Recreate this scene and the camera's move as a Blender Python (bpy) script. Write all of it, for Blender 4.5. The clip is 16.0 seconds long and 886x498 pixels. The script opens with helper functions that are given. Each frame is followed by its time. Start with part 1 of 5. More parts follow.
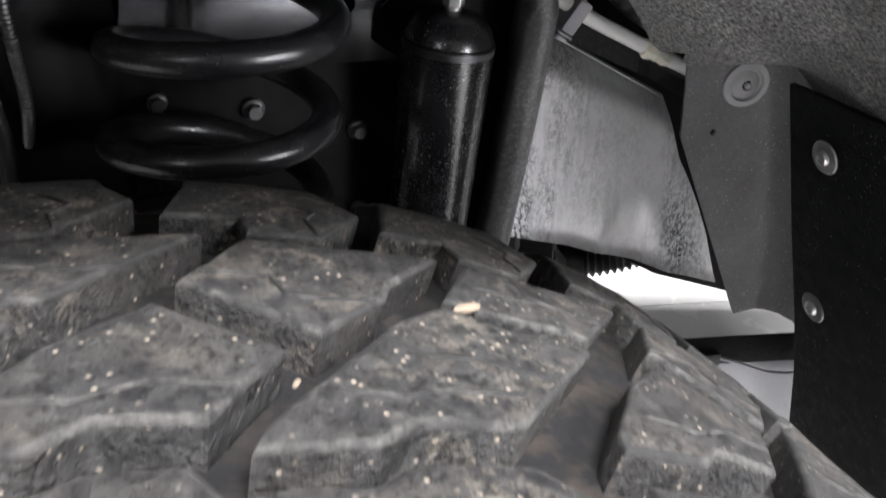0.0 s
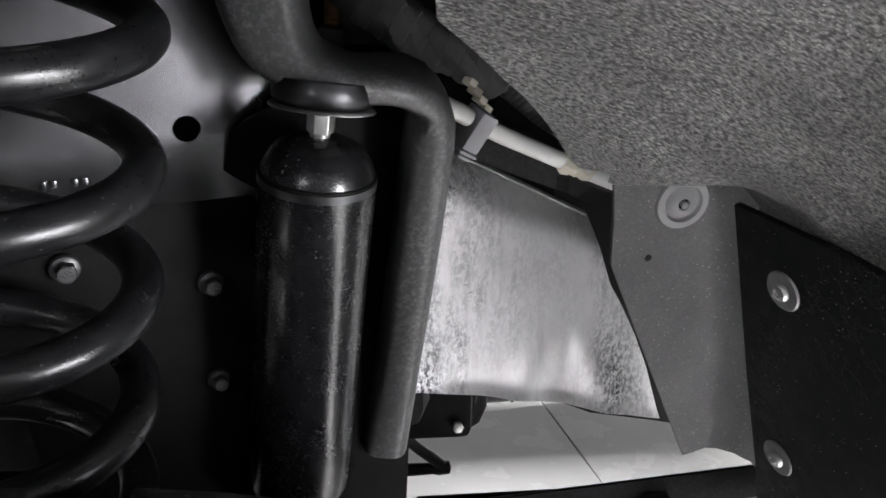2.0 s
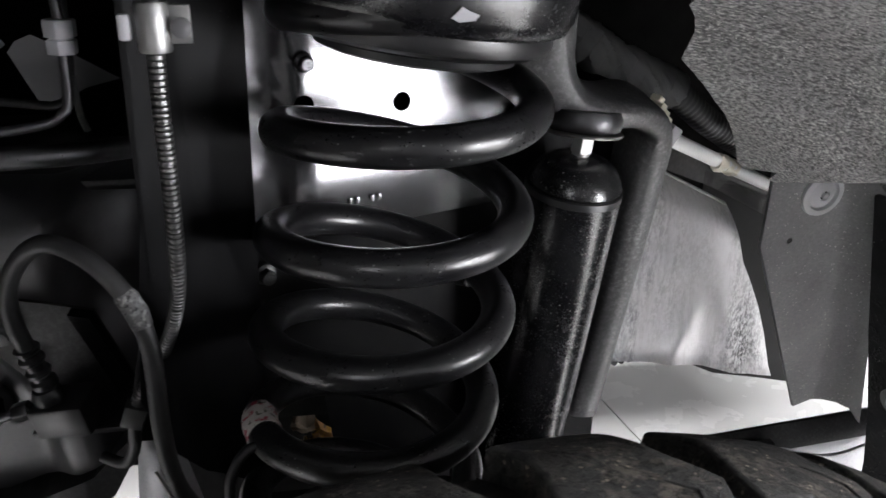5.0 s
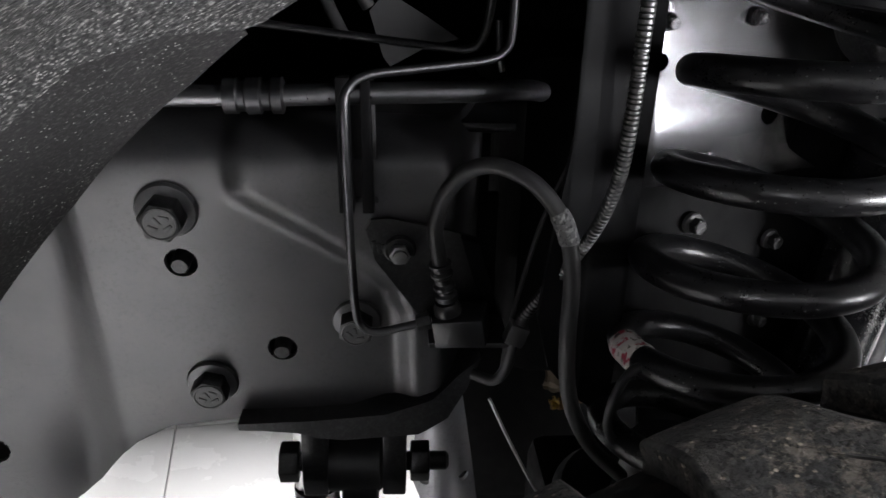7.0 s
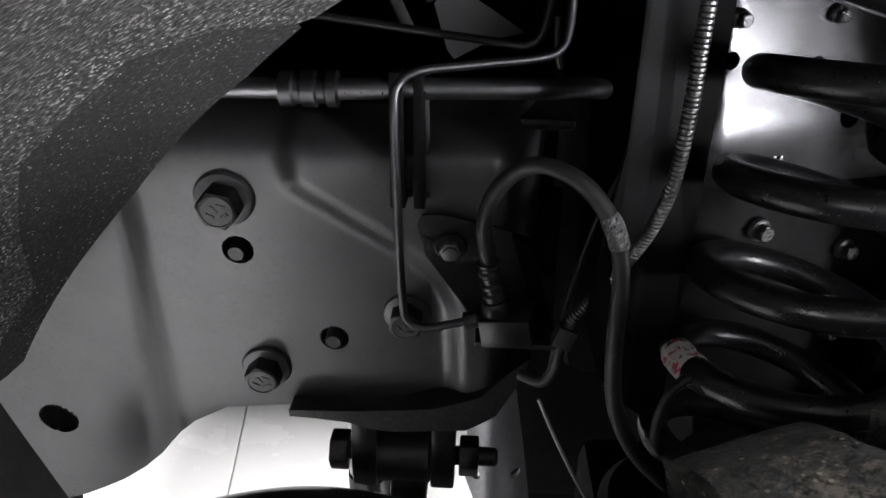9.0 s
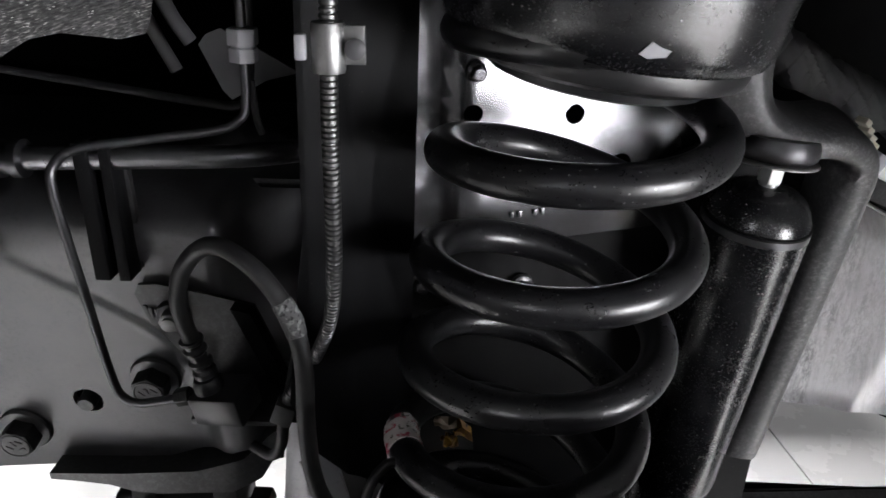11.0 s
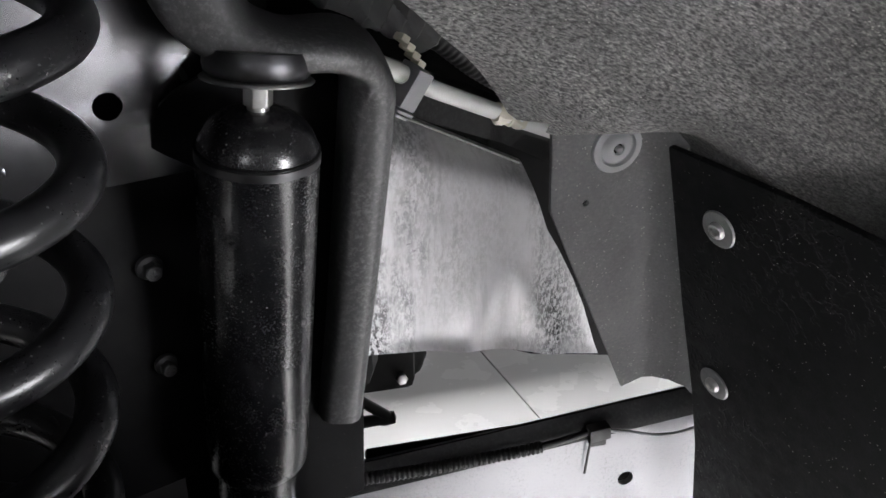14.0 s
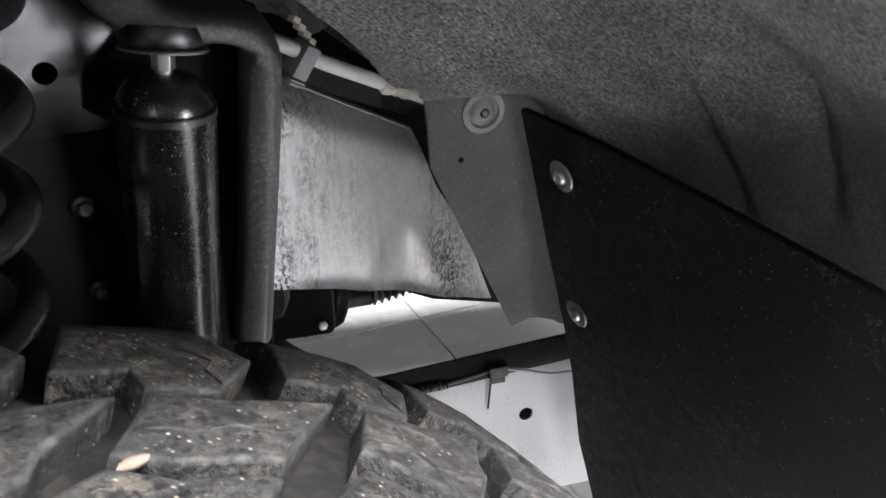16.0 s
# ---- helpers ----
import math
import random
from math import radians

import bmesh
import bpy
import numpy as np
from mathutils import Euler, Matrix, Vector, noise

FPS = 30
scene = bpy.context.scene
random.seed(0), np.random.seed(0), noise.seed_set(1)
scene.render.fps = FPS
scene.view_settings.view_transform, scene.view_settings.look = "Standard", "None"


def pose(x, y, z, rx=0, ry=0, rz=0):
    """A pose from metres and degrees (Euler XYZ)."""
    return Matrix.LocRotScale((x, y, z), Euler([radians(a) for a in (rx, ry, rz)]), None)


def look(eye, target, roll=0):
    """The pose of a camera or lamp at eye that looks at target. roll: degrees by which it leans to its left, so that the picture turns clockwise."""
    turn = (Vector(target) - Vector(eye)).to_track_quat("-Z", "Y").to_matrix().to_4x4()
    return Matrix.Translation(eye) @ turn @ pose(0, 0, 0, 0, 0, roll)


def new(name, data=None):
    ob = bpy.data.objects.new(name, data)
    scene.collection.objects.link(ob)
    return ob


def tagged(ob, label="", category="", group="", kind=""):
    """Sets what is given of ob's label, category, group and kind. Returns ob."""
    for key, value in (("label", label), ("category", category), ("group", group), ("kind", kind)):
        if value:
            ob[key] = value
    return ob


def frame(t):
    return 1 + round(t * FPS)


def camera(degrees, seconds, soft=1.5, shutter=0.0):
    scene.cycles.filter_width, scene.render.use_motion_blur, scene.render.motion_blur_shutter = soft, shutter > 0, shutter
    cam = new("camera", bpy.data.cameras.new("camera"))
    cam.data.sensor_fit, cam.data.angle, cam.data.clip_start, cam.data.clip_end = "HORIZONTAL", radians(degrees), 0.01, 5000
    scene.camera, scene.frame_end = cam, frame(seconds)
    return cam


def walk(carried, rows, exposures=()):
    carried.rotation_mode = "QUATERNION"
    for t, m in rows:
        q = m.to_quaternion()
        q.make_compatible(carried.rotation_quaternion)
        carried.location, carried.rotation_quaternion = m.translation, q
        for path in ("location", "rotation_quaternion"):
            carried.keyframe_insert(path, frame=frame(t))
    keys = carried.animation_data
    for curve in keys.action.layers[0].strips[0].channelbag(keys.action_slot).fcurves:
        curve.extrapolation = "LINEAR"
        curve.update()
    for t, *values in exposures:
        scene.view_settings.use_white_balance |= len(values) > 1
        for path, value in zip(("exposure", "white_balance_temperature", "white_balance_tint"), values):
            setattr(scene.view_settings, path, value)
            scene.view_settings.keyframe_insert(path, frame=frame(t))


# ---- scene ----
cam = camera(58.1, 16.0, 1.5, 0.2)
PATH = [
    (0, (0.018, 0.022, 0.908), (0.066, 1.831, 0.055), 1.9),
    (0.5, (0.011, 0.078, 0.927), (0.066, 1.955, 0.238), 2.1),
    (1, (-0.004, 0.122, 0.924), (0.119, 2.016, 0.294), 1.7),
    (1.5, (0.019, 0.128, 0.923), (0.175, 2.017, 0.287), 1.5),
    (2, (0.048, 0.146, 0.913), (0.272, 2.014, 0.234), 1.3),
    (2.5, (0.071, 0.163, 0.912), (0.353, 2.007, 0.191), 0.9),
    (3, (0.075, 0.163, 0.911), (0.396, 1.991, 0.164), 0.8),
    (3.2, (0.072, 0.162, 0.913), (0.402, 1.984, 0.156), 0.8),
    (5.3, (-0.162, 0.085, 0.958), (0.157, 1.914, 0.215), 0.7),
    (5.5, (-0.181, 0.081, 0.954), (0.126, 1.914, 0.216), 0.6),
    (6, (-0.225, 0.073, 0.947), (0.051, 1.913, 0.214), 0.6),
    (6.5, (-0.264, 0.067, 0.934), (-0.048, 1.917, 0.207), 1.1),
    (7, (-0.286, 0.066, 0.928), (-0.169, 1.927, 0.206), 1.6),
    (7.5, (-0.304, 0.056, 0.925), (-0.28, 1.918, 0.195), 1.7),
    (8, (-0.308, 0.057, 0.921), (-0.355, 1.913, 0.175), 1.9),
    (8.2, (-0.305, 0.058, 0.921), (-0.365, 1.916, 0.185), 2.0),
    (10.3, (-0.177, 0.11, 0.969), (-0.275, 1.936, 0.158), 1.1),
    (10.5, (-0.162, 0.115, 0.972), (-0.252, 1.94, 0.159), 1.2),
    (11, (-0.127, 0.118, 0.972), (-0.196, 1.945, 0.16), 1.1),
    (11.5, (-0.093, 0.129, 0.969), (-0.098, 1.95, 0.143), 1.3),
    (12, (-0.05, 0.135, 0.966), (0.037, 1.953, 0.135), 1.0),
    (12.5, (-0.013, 0.144, 0.955), (0.2, 1.948, 0.118), 0.4),
    (13, (0.004, 0.154, 0.943), (0.312, 1.944, 0.105), 0.2),
    (13.5, (0.017, 0.16, 0.934), (0.399, 1.935, 0.095), 0.1),
    (14, (0.027, 0.162, 0.927), (0.472, 1.924, 0.091), -0.1),
    (14.5, (0.038, 0.137, 0.916), (0.509, 1.893, 0.081), -0.2),
    (15, (0.067, 0.077, 0.893), (0.542, 1.835, 0.067), -0.3),
    (15.5, (0.071, 0.064, 0.888), (0.558, 1.82, 0.064), -0.3),
    (16, (0.062, 0.041, 0.93), (0.559, 1.792, 0.102), -0.2),
]
EXPOSURES = [(0, -0.45), (0.5, -0.10), (1, 0.20), (1.5, 0.22), (2, 0.10), (2.5, 0.0), (3.2, 0.0), (5.3, 0.20), (6, 0.08), (7, 0.10), (8.2, 0.18),
             (10.3, 0.15), (12.5, 0.12), (15, 0.05), (15.5, -0.20), (16, -0.40)]
walk(cam, [(t, look(eye, target, roll)) for t, eye, target, roll in PATH], EXPOSURES)

# ---- light: daylight through the shop window, ceiling panels, an added glint lamp ----
world = bpy.data.worlds.new("world")
scene.world = world
world.use_nodes = True
world.node_tree.nodes["Background"].inputs["Color"].default_value = (0.8, 0.9, 1.0, 1)
world.node_tree.nodes["Background"].inputs["Strength"].default_value = 0.02


def area_lamp(name, place, target, width, height, watts, colour=(1, 1, 1)):
    data = bpy.data.lights.new(name, "AREA")
    data.shape, data.size, data.size_y, data.energy, data.color = "RECTANGLE", width, height, watts, colour
    ob = new(name, data)
    ob.matrix_world = look(place, target)
    return ob


WINDOW_WATTS = 165
SOUTH_WATTS = 260
area_lamp("window_light", (4.93, -2.25, 0.65), (0, -2.25, 0.65), 2.1, 1.1, WINDOW_WATTS, (0.975, 0.965, 1.0))
area_lamp("window_light", (4.15, -3.43, 0.65), (4.15, 0, 0.65), 1.5, 1.1, SOUTH_WATTS, (0.975, 0.965, 1.0))
# added lamp in the partition opening, only for glints
area_lamp("window_light", (-1.2, -1.89, 1.50), (-1.2, 0, 1.50), 0.72, 0.42, 6, (0.975, 0.965, 1.0))
PANELS = [(3.3, -1.2, 460), (0.7, -1.0, 620), (-1.6, 3.0, 270), (1.8, 3.0, 430)]
for px, py, watts in PANELS:
    area_lamp("panel_light", (px, py, 3.13), (px, py + 0.001, 0), 1.15, 0.55, watts, (0.985, 0.97, 1.0))

# ---- materials ----


class Nodes:
    """A material under construction: a Principled shader and short calls for the nodes that feed it."""

    def __init__(self, name, colour=(0.5, 0.5, 0.5), rough=0.5, metal=0.0, spec=0.5):
        self.mat = bpy.data.materials.new(name)
        self.mat.use_nodes = True
        self.tree = self.mat.node_tree
        self.p = self.tree.nodes["Principled BSDF"]
        self.set("Base Color", (*colour, 1))
        self.set("Roughness", rough)
        self.set("Metallic", metal)
        self.set("Specular IOR Level", spec)
        self.co = self.tree.nodes.new("ShaderNodeTexCoord").outputs["Object"]

    def set(self, socket, value):
        if isinstance(value, bpy.types.NodeSocket):
            self.tree.links.new(value, self.p.inputs[socket])
        else:
            self.p.inputs[socket].default_value = value

    def noise(self, scale, detail=4.0, rough=0.6, stretch=None):
        n = self.tree.nodes.new("ShaderNodeTexNoise")
        n.inputs["Scale"].default_value, n.inputs["Detail"].default_value, n.inputs["Roughness"].default_value = scale, detail, rough
        co = self.co
        if stretch:
            m = self.tree.nodes.new("ShaderNodeMapping")
            m.inputs["Scale"].default_value = stretch
            self.tree.links.new(self.co, m.inputs["Vector"])
            co = m.outputs["Vector"]
        self.tree.links.new(co, n.inputs["Vector"])
        return n.outputs["Fac"]

    def cells(self, scale, feature="F1"):
        n = self.tree.nodes.new("ShaderNodeTexVoronoi")
        n.feature = feature
        n.inputs["Scale"].default_value = scale
        self.tree.links.new(self.co, n.inputs["Vector"])
        return n.outputs["Distance"]

    def ramp(self, fac, *stops):
        n = self.tree.nodes.new("ShaderNodeValToRGB")
        while len(n.color_ramp.elements) < len(stops):
            n.color_ramp.elements.new(0.5)
        for el, (at, c) in zip(n.color_ramp.elements, stops):
            el.position = at
            el.color = (c, c, c, 1) if isinstance(c, (int, float)) else (*c, 1)
        self.tree.links.new(fac, n.inputs["Fac"])
        return n.outputs["Color"]

    def mix(self, fac, a, b, mode="MIX"):
        n = self.tree.nodes.new("ShaderNodeMix")
        n.data_type, n.blend_type = "RGBA", mode
        for index, v in ((0, fac), (6, a), (7, b)):
            if isinstance(v, bpy.types.NodeSocket):
                self.tree.links.new(v, n.inputs[index])
            else:
                n.inputs[index].default_value = v if index == 0 else (*v, 1)
        return n.outputs[2]

    def maths(self, op, a, b):
        n = self.tree.nodes.new("ShaderNodeMath")
        n.operation = op
        for i, v in enumerate((a, b)):
            if isinstance(v, bpy.types.NodeSocket):
                self.tree.links.new(v, n.inputs[i])
            else:
                n.inputs[i].default_value = v
        return n.outputs[0]

    def bump(self, height, strength=0.3, distance=0.001):
        n = self.tree.nodes.new("ShaderNodeBump")
        n.inputs["Strength"].default_value, n.inputs["Distance"].default_value = strength, distance
        self.tree.links.new(height, n.inputs["Height"])
        self.set("Normal", n.outputs["Normal"])

    def random(self):
        return self.tree.nodes.new("ShaderNodeObjectInfo").outputs["Random"]


def painted_steel(name, base, rough, dust=0.10, wear=0.25, specks=0.0, sheen=0.0, spec=0.5, relief=1.0, grime=0.0):
    """Black chassis coating: gloss that varies, a film of dust, small chips and mud specks."""
    m = Nodes(name, base, rough, sheen, spec)
    fine, broad = m.noise(420, 3), m.noise(22, 5)
    colour = m.mix(m.ramp(broad, (0.35, 0.0), (0.75, dust)), base, (0.22, 0.21, 0.20))
    if specks:
        marks = m.maths("MULTIPLY", m.ramp(m.noise(340, 7, 0.8), (0.50, 0.0), (0.63, 1.0)), m.ramp(m.noise(30, 4, 0.6, (1, 1, 0.45)), (0.40, 0.0), (0.60, specks)))
        colour = m.mix(marks, colour, (0.010, 0.010, 0.010))
    if grime:
        film = m.maths("MULTIPLY", m.ramp(m.noise(330, 6, 0.8), (0.47, 0.0), (0.62, 1.0)), m.ramp(broad, (0.36, 0.1), (0.60, grime)))
        colour = m.mix(film, colour, (0.20, 0.20, 0.205))
    dots = m.ramp(m.cells(260), (0.07, 0.8), (0.11, 0.0))
    colour = m.mix(m.maths("MULTIPLY", dots, m.ramp(m.noise(90), (0.42, 0.0), (0.6, wear))), colour, (0.30, 0.29, 0.27))
    m.set("Base Color", colour)
    m.set("Roughness", m.ramp(m.maths("ADD", m.maths("MULTIPLY", broad, 0.6), m.maths("MULTIPLY", fine, 0.4)), (0.3, rough - 0.03), (0.7, rough + 0.05)))
    m.bump(m.maths("ADD", fine, m.maths("MULTIPLY", broad, 2.0 * relief)), 0.08, 0.0005)
    return m.mat


def worn_rail():
    """Grey, half-bare chassis steel: soft sheen, with dark specks and runs thickest near both ends of the plate."""
    m = Nodes("rail_coating", (0.58, 0.58, 0.595), 0.40, 0.7)
    fine, broad = m.noise(420, 3), m.noise(22, 5)
    sep = m.tree.nodes.new("ShaderNodeSeparateXYZ")
    m.tree.links.new(m.co, sep.inputs[0])
    near = m.ramp(sep.outputs[0], (0.090, 1.0), (0.165, 0.15), (0.205, 0.2), (0.250, 1.0), (0.305, 0.06))
    where = m.maths("MULTIPLY", near, m.ramp(m.noise(34, 4, 0.6, (1, 1, 0.4)), (0.38, 0.0), (0.62, 1.0)))
    specks = m.maths("MULTIPLY", m.ramp(m.noise(330, 7, 0.8, (1, 1, 0.6)), (0.46, 0.0), (0.53, 1.0)), where)
    colour = m.mix(m.ramp(broad, (0.35, 0.0), (0.70, 0.4)), (0.60, 0.60, 0.615), (0.40, 0.40, 0.41))
    colour = m.mix(m.ramp(m.noise(70, 5, 0.7, (1, 1, 0.12)), (0.52, 0.0), (0.70, 0.45)), colour, (0.20, 0.20, 0.205))
    colour = m.mix(specks, colour, (0.015, 0.015, 0.016))
    m.set("Base Color", colour)
    m.set("Roughness", m.ramp(m.maths("ADD", m.maths("MULTIPLY", broad, 0.5), m.maths("MULTIPLY", fine, 0.5)), (0.3, 0.36), (0.7, 0.46)))
    m.bump(m.maths("ADD", fine, m.maths("MULTIPLY", specks, 1.2)), 0.12, 0.0005)
    return m.mat


def bare_panel():
    """Pale zinc-coated sheet: soft sheen, faint smears and a little dirt."""
    m = Nodes("panel_coating", (0.17, 0.17, 0.178), 0.24, 0.9)
    smear = m.noise(26, 5, 0.65, (1, 1, 0.5))
    colour = m.mix(m.ramp(smear, (0.40, 0.0), (0.70, 0.6)), (0.175, 0.175, 0.183), (0.07, 0.07, 0.074))
    dirt = m.maths("MULTIPLY", m.ramp(m.noise(300, 6, 0.8), (0.58, 0.0), (0.64, 0.8)), m.ramp(m.noise(40, 3), (0.45, 0.0), (0.60, 1.0)))
    m.set("Base Color", m.mix(dirt, colour, (0.03, 0.03, 0.03)))
    m.set("Roughness", m.ramp(smear, (0.3, 0.21), (0.7, 0.28)))
    m.bump(m.noise(500, 2, 0.5), 0.02, 0.0003)
    return m.mat


def enamel(name, base, rough, grain=0.05, dust=0.5, spec=0.8):
    """Smooth black coating with a fine orange-peel grain and a few pinpricks of dust."""
    m = Nodes(name, base, rough, 0.0, spec)
    fine = m.noise(900, 2, 0.5)
    pricks = m.maths("MULTIPLY", m.ramp(m.cells(240), (0.09, dust), (0.13, 0.0)), m.ramp(m.noise(40, 2), (0.45, 0.0), (0.55, 1.0)))
    m.set("Base Color", m.mix(pricks, m.mix(m.ramp(m.noise(60, 3), (0.4, 0.0), (0.7, 0.03)), base, (0.20, 0.20, 0.20)), (0.40, 0.40, 0.39)))
    m.set("Roughness", m.ramp(m.maths("ADD", m.maths("MULTIPLY", fine, 0.5), m.maths("MULTIPLY", m.noise(55, 7, 0.75), 0.5)), (0.36, rough - 0.026), (0.64, rough + 0.038)))
    m.bump(fine, grain, 0.0004)
    return m.mat


def metal(name, colour, rough, scratch=0.1):
    m = Nodes(name, colour, rough, 1.0)
    n = m.noise(300, 5)
    m.set("Base Color", m.mix(m.ramp(m.noise(90, 5), (0.4, 0.0), (0.7, 0.5)), colour, tuple(c * 0.55 for c in colour)))
    m.set("Roughness", m.ramp(n, (0.3, rough), (0.7, rough + 0.2)))
    m.bump(n, scratch, 0.0004)
    return m.mat


def plastic(name, colour, rough, grain=500, dust=0.12, bump=0.15):
    m = Nodes(name, colour, rough)
    n = m.noise(grain, 4)
    m.set("Base Color", m.mix(m.ramp(m.noise(45, 6), (0.4, 0.0), (0.75, dust)), colour, (0.25, 0.24, 0.22)))
    m.set("Roughness", m.ramp(m.noise(70, 5), (0.3, rough - 0.06), (0.7, rough + 0.12)))
    m.bump(n, bump, 0.0005)
    return m.mat


def felt(name, dark, light, fibre=0.5, specks=0.9, coarse=1.0, shade_x=None):
    """Pressed fibre liner: short matted threads, pale flecks, dust in patches; the last argument names the x between
    which painted shade sets in.
    """
    m = Nodes(name, dark, 0.95, 0.0, 0.15)
    fine, mid, broad = m.noise(1100, 5, 0.8), m.noise(420, 5, 0.8), m.noise(14, 4)
    colour = m.mix(m.ramp(mid, (0.38, 0.0), (0.68, 1.0)), dark, light)
    colour = m.mix(m.ramp(broad, (0.35, 0.0), (0.7, 0.45)), colour, tuple(c * 0.55 for c in dark))
    threads = m.noise(640, 2, 0.5, (0.45, 1.0, 0.8))
    colour = m.mix(m.ramp(threads, (0.36, 0.75 * coarse), (0.50, 0.0)), colour, tuple(c * 0.4 for c in dark))
    flecks = m.maths("MULTIPLY", m.ramp(threads, (0.57, 0.0), (0.66, coarse)), m.ramp(m.noise(16, 4), (0.36, 0.15), (0.62, specks)))
    colour = m.mix(flecks, colour, (0.50, 0.49, 0.465))
    grit = m.maths("MULTIPLY", m.ramp(m.cells(330), (0.13, 1.0), (0.20, 0.0)), m.ramp(m.noise(120, 3), (0.50, 0.0), (0.56, specks)))
    colour = m.mix(grit, colour, (0.62, 0.61, 0.58))
    # dark felt mixed in towards the rear, where less light falls
    if shade_x:
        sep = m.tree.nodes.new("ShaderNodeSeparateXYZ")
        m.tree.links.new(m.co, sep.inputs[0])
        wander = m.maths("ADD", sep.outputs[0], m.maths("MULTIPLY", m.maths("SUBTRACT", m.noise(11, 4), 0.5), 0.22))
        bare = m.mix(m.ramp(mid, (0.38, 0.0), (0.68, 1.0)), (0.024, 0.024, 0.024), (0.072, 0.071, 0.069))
        colour = m.mix(m.ramp(wander, (shade_x[0], 0.0), (shade_x[1], 1.0)), colour, bare)
    m.set("Base Color", colour)
    m.bump(m.maths("ADD", fine, m.maths("MULTIPLY", threads, 2.0)), fibre, 0.0014)
    return m.mat


def rubber_tread():
    m = Nodes("tread_rubber", (0.05, 0.05, 0.052), 0.72, 0.0, 0.3)
    broad, mid, fine = m.noise(30, 6), m.noise(140, 6, 0.7), m.noise(700, 4)
    colour = m.mix(m.ramp(mid, (0.38, 0.0), (0.66, 1.0)), (0.012, 0.012, 0.013), (0.060, 0.059, 0.057))
    colour = m.mix(m.ramp(broad, (0.48, 0.0), (0.70, 0.6)), colour, (0.055, 0.050, 0.044))
    mud = m.maths("MULTIPLY", m.ramp(m.noise(95, 8, 0.75), (0.50, 0.0), (0.60, 1.0)), m.ramp(m.noise(17, 3), (0.44, 0.0), (0.60, 0.9)))
    colour = m.mix(mud, colour, (0.135, 0.120, 0.100))
    pits = m.ramp(m.noise(310, 5, 0.7), (0.38, 0.9), (0.48, 0.0))
    colour = m.mix(pits, colour, (0.006, 0.006, 0.006))
    grit = m.maths("MULTIPLY", m.ramp(m.cells(260), (0.12, 1.0), (0.22, 0.0)), m.ramp(m.noise(75), (0.46, 0.0), (0.58, 0.9)))
    colour = m.mix(grit, colour, (0.36, 0.31, 0.25))
    m.set("Base Color", colour)
    m.set("Roughness", m.ramp(mid, (0.3, 0.55), (0.7, 0.85)))
    m.bump(m.maths("ADD", m.maths("MULTIPLY", mid, 2.2), fine), 0.9, 0.0022)
    return m.mat


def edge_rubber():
    """Scuffed, dusty rubber on the rounded block edges, its tone partly standing in for light caught there."""
    m = Nodes("scuffed_lit_rubber", (0.08, 0.078, 0.074), 0.8, 0.0, 0.3)
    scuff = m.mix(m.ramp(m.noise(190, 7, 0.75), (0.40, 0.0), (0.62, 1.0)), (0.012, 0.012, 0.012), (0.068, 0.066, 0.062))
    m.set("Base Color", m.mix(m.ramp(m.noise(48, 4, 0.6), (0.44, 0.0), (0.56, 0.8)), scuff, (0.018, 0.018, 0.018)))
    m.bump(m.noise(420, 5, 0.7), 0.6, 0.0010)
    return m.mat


def groove_rubber():
    m = Nodes("groove_rubber", (0.03, 0.03, 0.03), 0.9, 0.0, 0.2)
    dirt = m.ramp(m.noise(60, 6, 0.7), (0.48, 0.0), (0.70, 1.0))
    m.set("Base Color", m.mix(dirt, (0.012, 0.012, 0.013), (0.045, 0.037, 0.030)))
    m.bump(m.noise(280, 6, 0.8), 0.8, 0.002)
    return m.mat


def mud_plate():
    """Black moulded sheet: wavy mould marks, scuffs and scattered pale dust."""
    m = Nodes("mud_plate", (0.012, 0.012, 0.0125), 0.62, 0.0, 0.16)
    waves, fine = m.noise(46, 3, 0.7), m.noise(420, 4)
    marks = m.ramp(waves, (0.50, 0.0), (0.535, 1.0), (0.57, 0.0))
    specks = m.maths("MULTIPLY", m.ramp(m.cells(250), (0.075, 1.0), (0.105, 0.0)), m.ramp(m.noise(24, 3), (0.42, 0.0), (0.50, 1.0)))
    scuffs = m.ramp(m.noise(60, 6, 0.8, (1, 0.25, 1)), (0.58, 0.0), (0.72, 0.12))
    colour = m.mix(scuffs, (0.011, 0.011, 0.0115), (0.055, 0.054, 0.053))
    m.set("Base Color", m.mix(specks, colour, (0.38, 0.37, 0.35)))
    m.set("Roughness", m.ramp(m.noise(90, 4), (0.3, 0.5), (0.7, 0.72)))
    m.bump(m.maths("ADD", m.maths("MULTIPLY", marks, m.ramp(m.noise(9, 3), (0.46, 0.0), (0.58, 0.8))), m.maths("MULTIPLY", fine, 0.25)), 0.8, 0.0011)
    return m.mat


def floor_tile():
    m = Nodes("floor_tile", (0.72, 0.72, 0.70), 0.22)
    veins = m.ramp(m.noise(3.2, 6), (0.35, 0.0), (0.75, 1.0))
    tone = m.mix(veins, (0.73, 0.73, 0.71), (0.68, 0.68, 0.67))
    m.set("Base Color", m.mix(m.ramp(m.random(), (0.0, 0.0), (1.0, 0.25)), tone, (0.60, 0.60, 0.59)))
    m.set("Roughness", m.ramp(m.noise(9, 5), (0.3, 0.16), (0.7, 0.34)))
    return m.mat


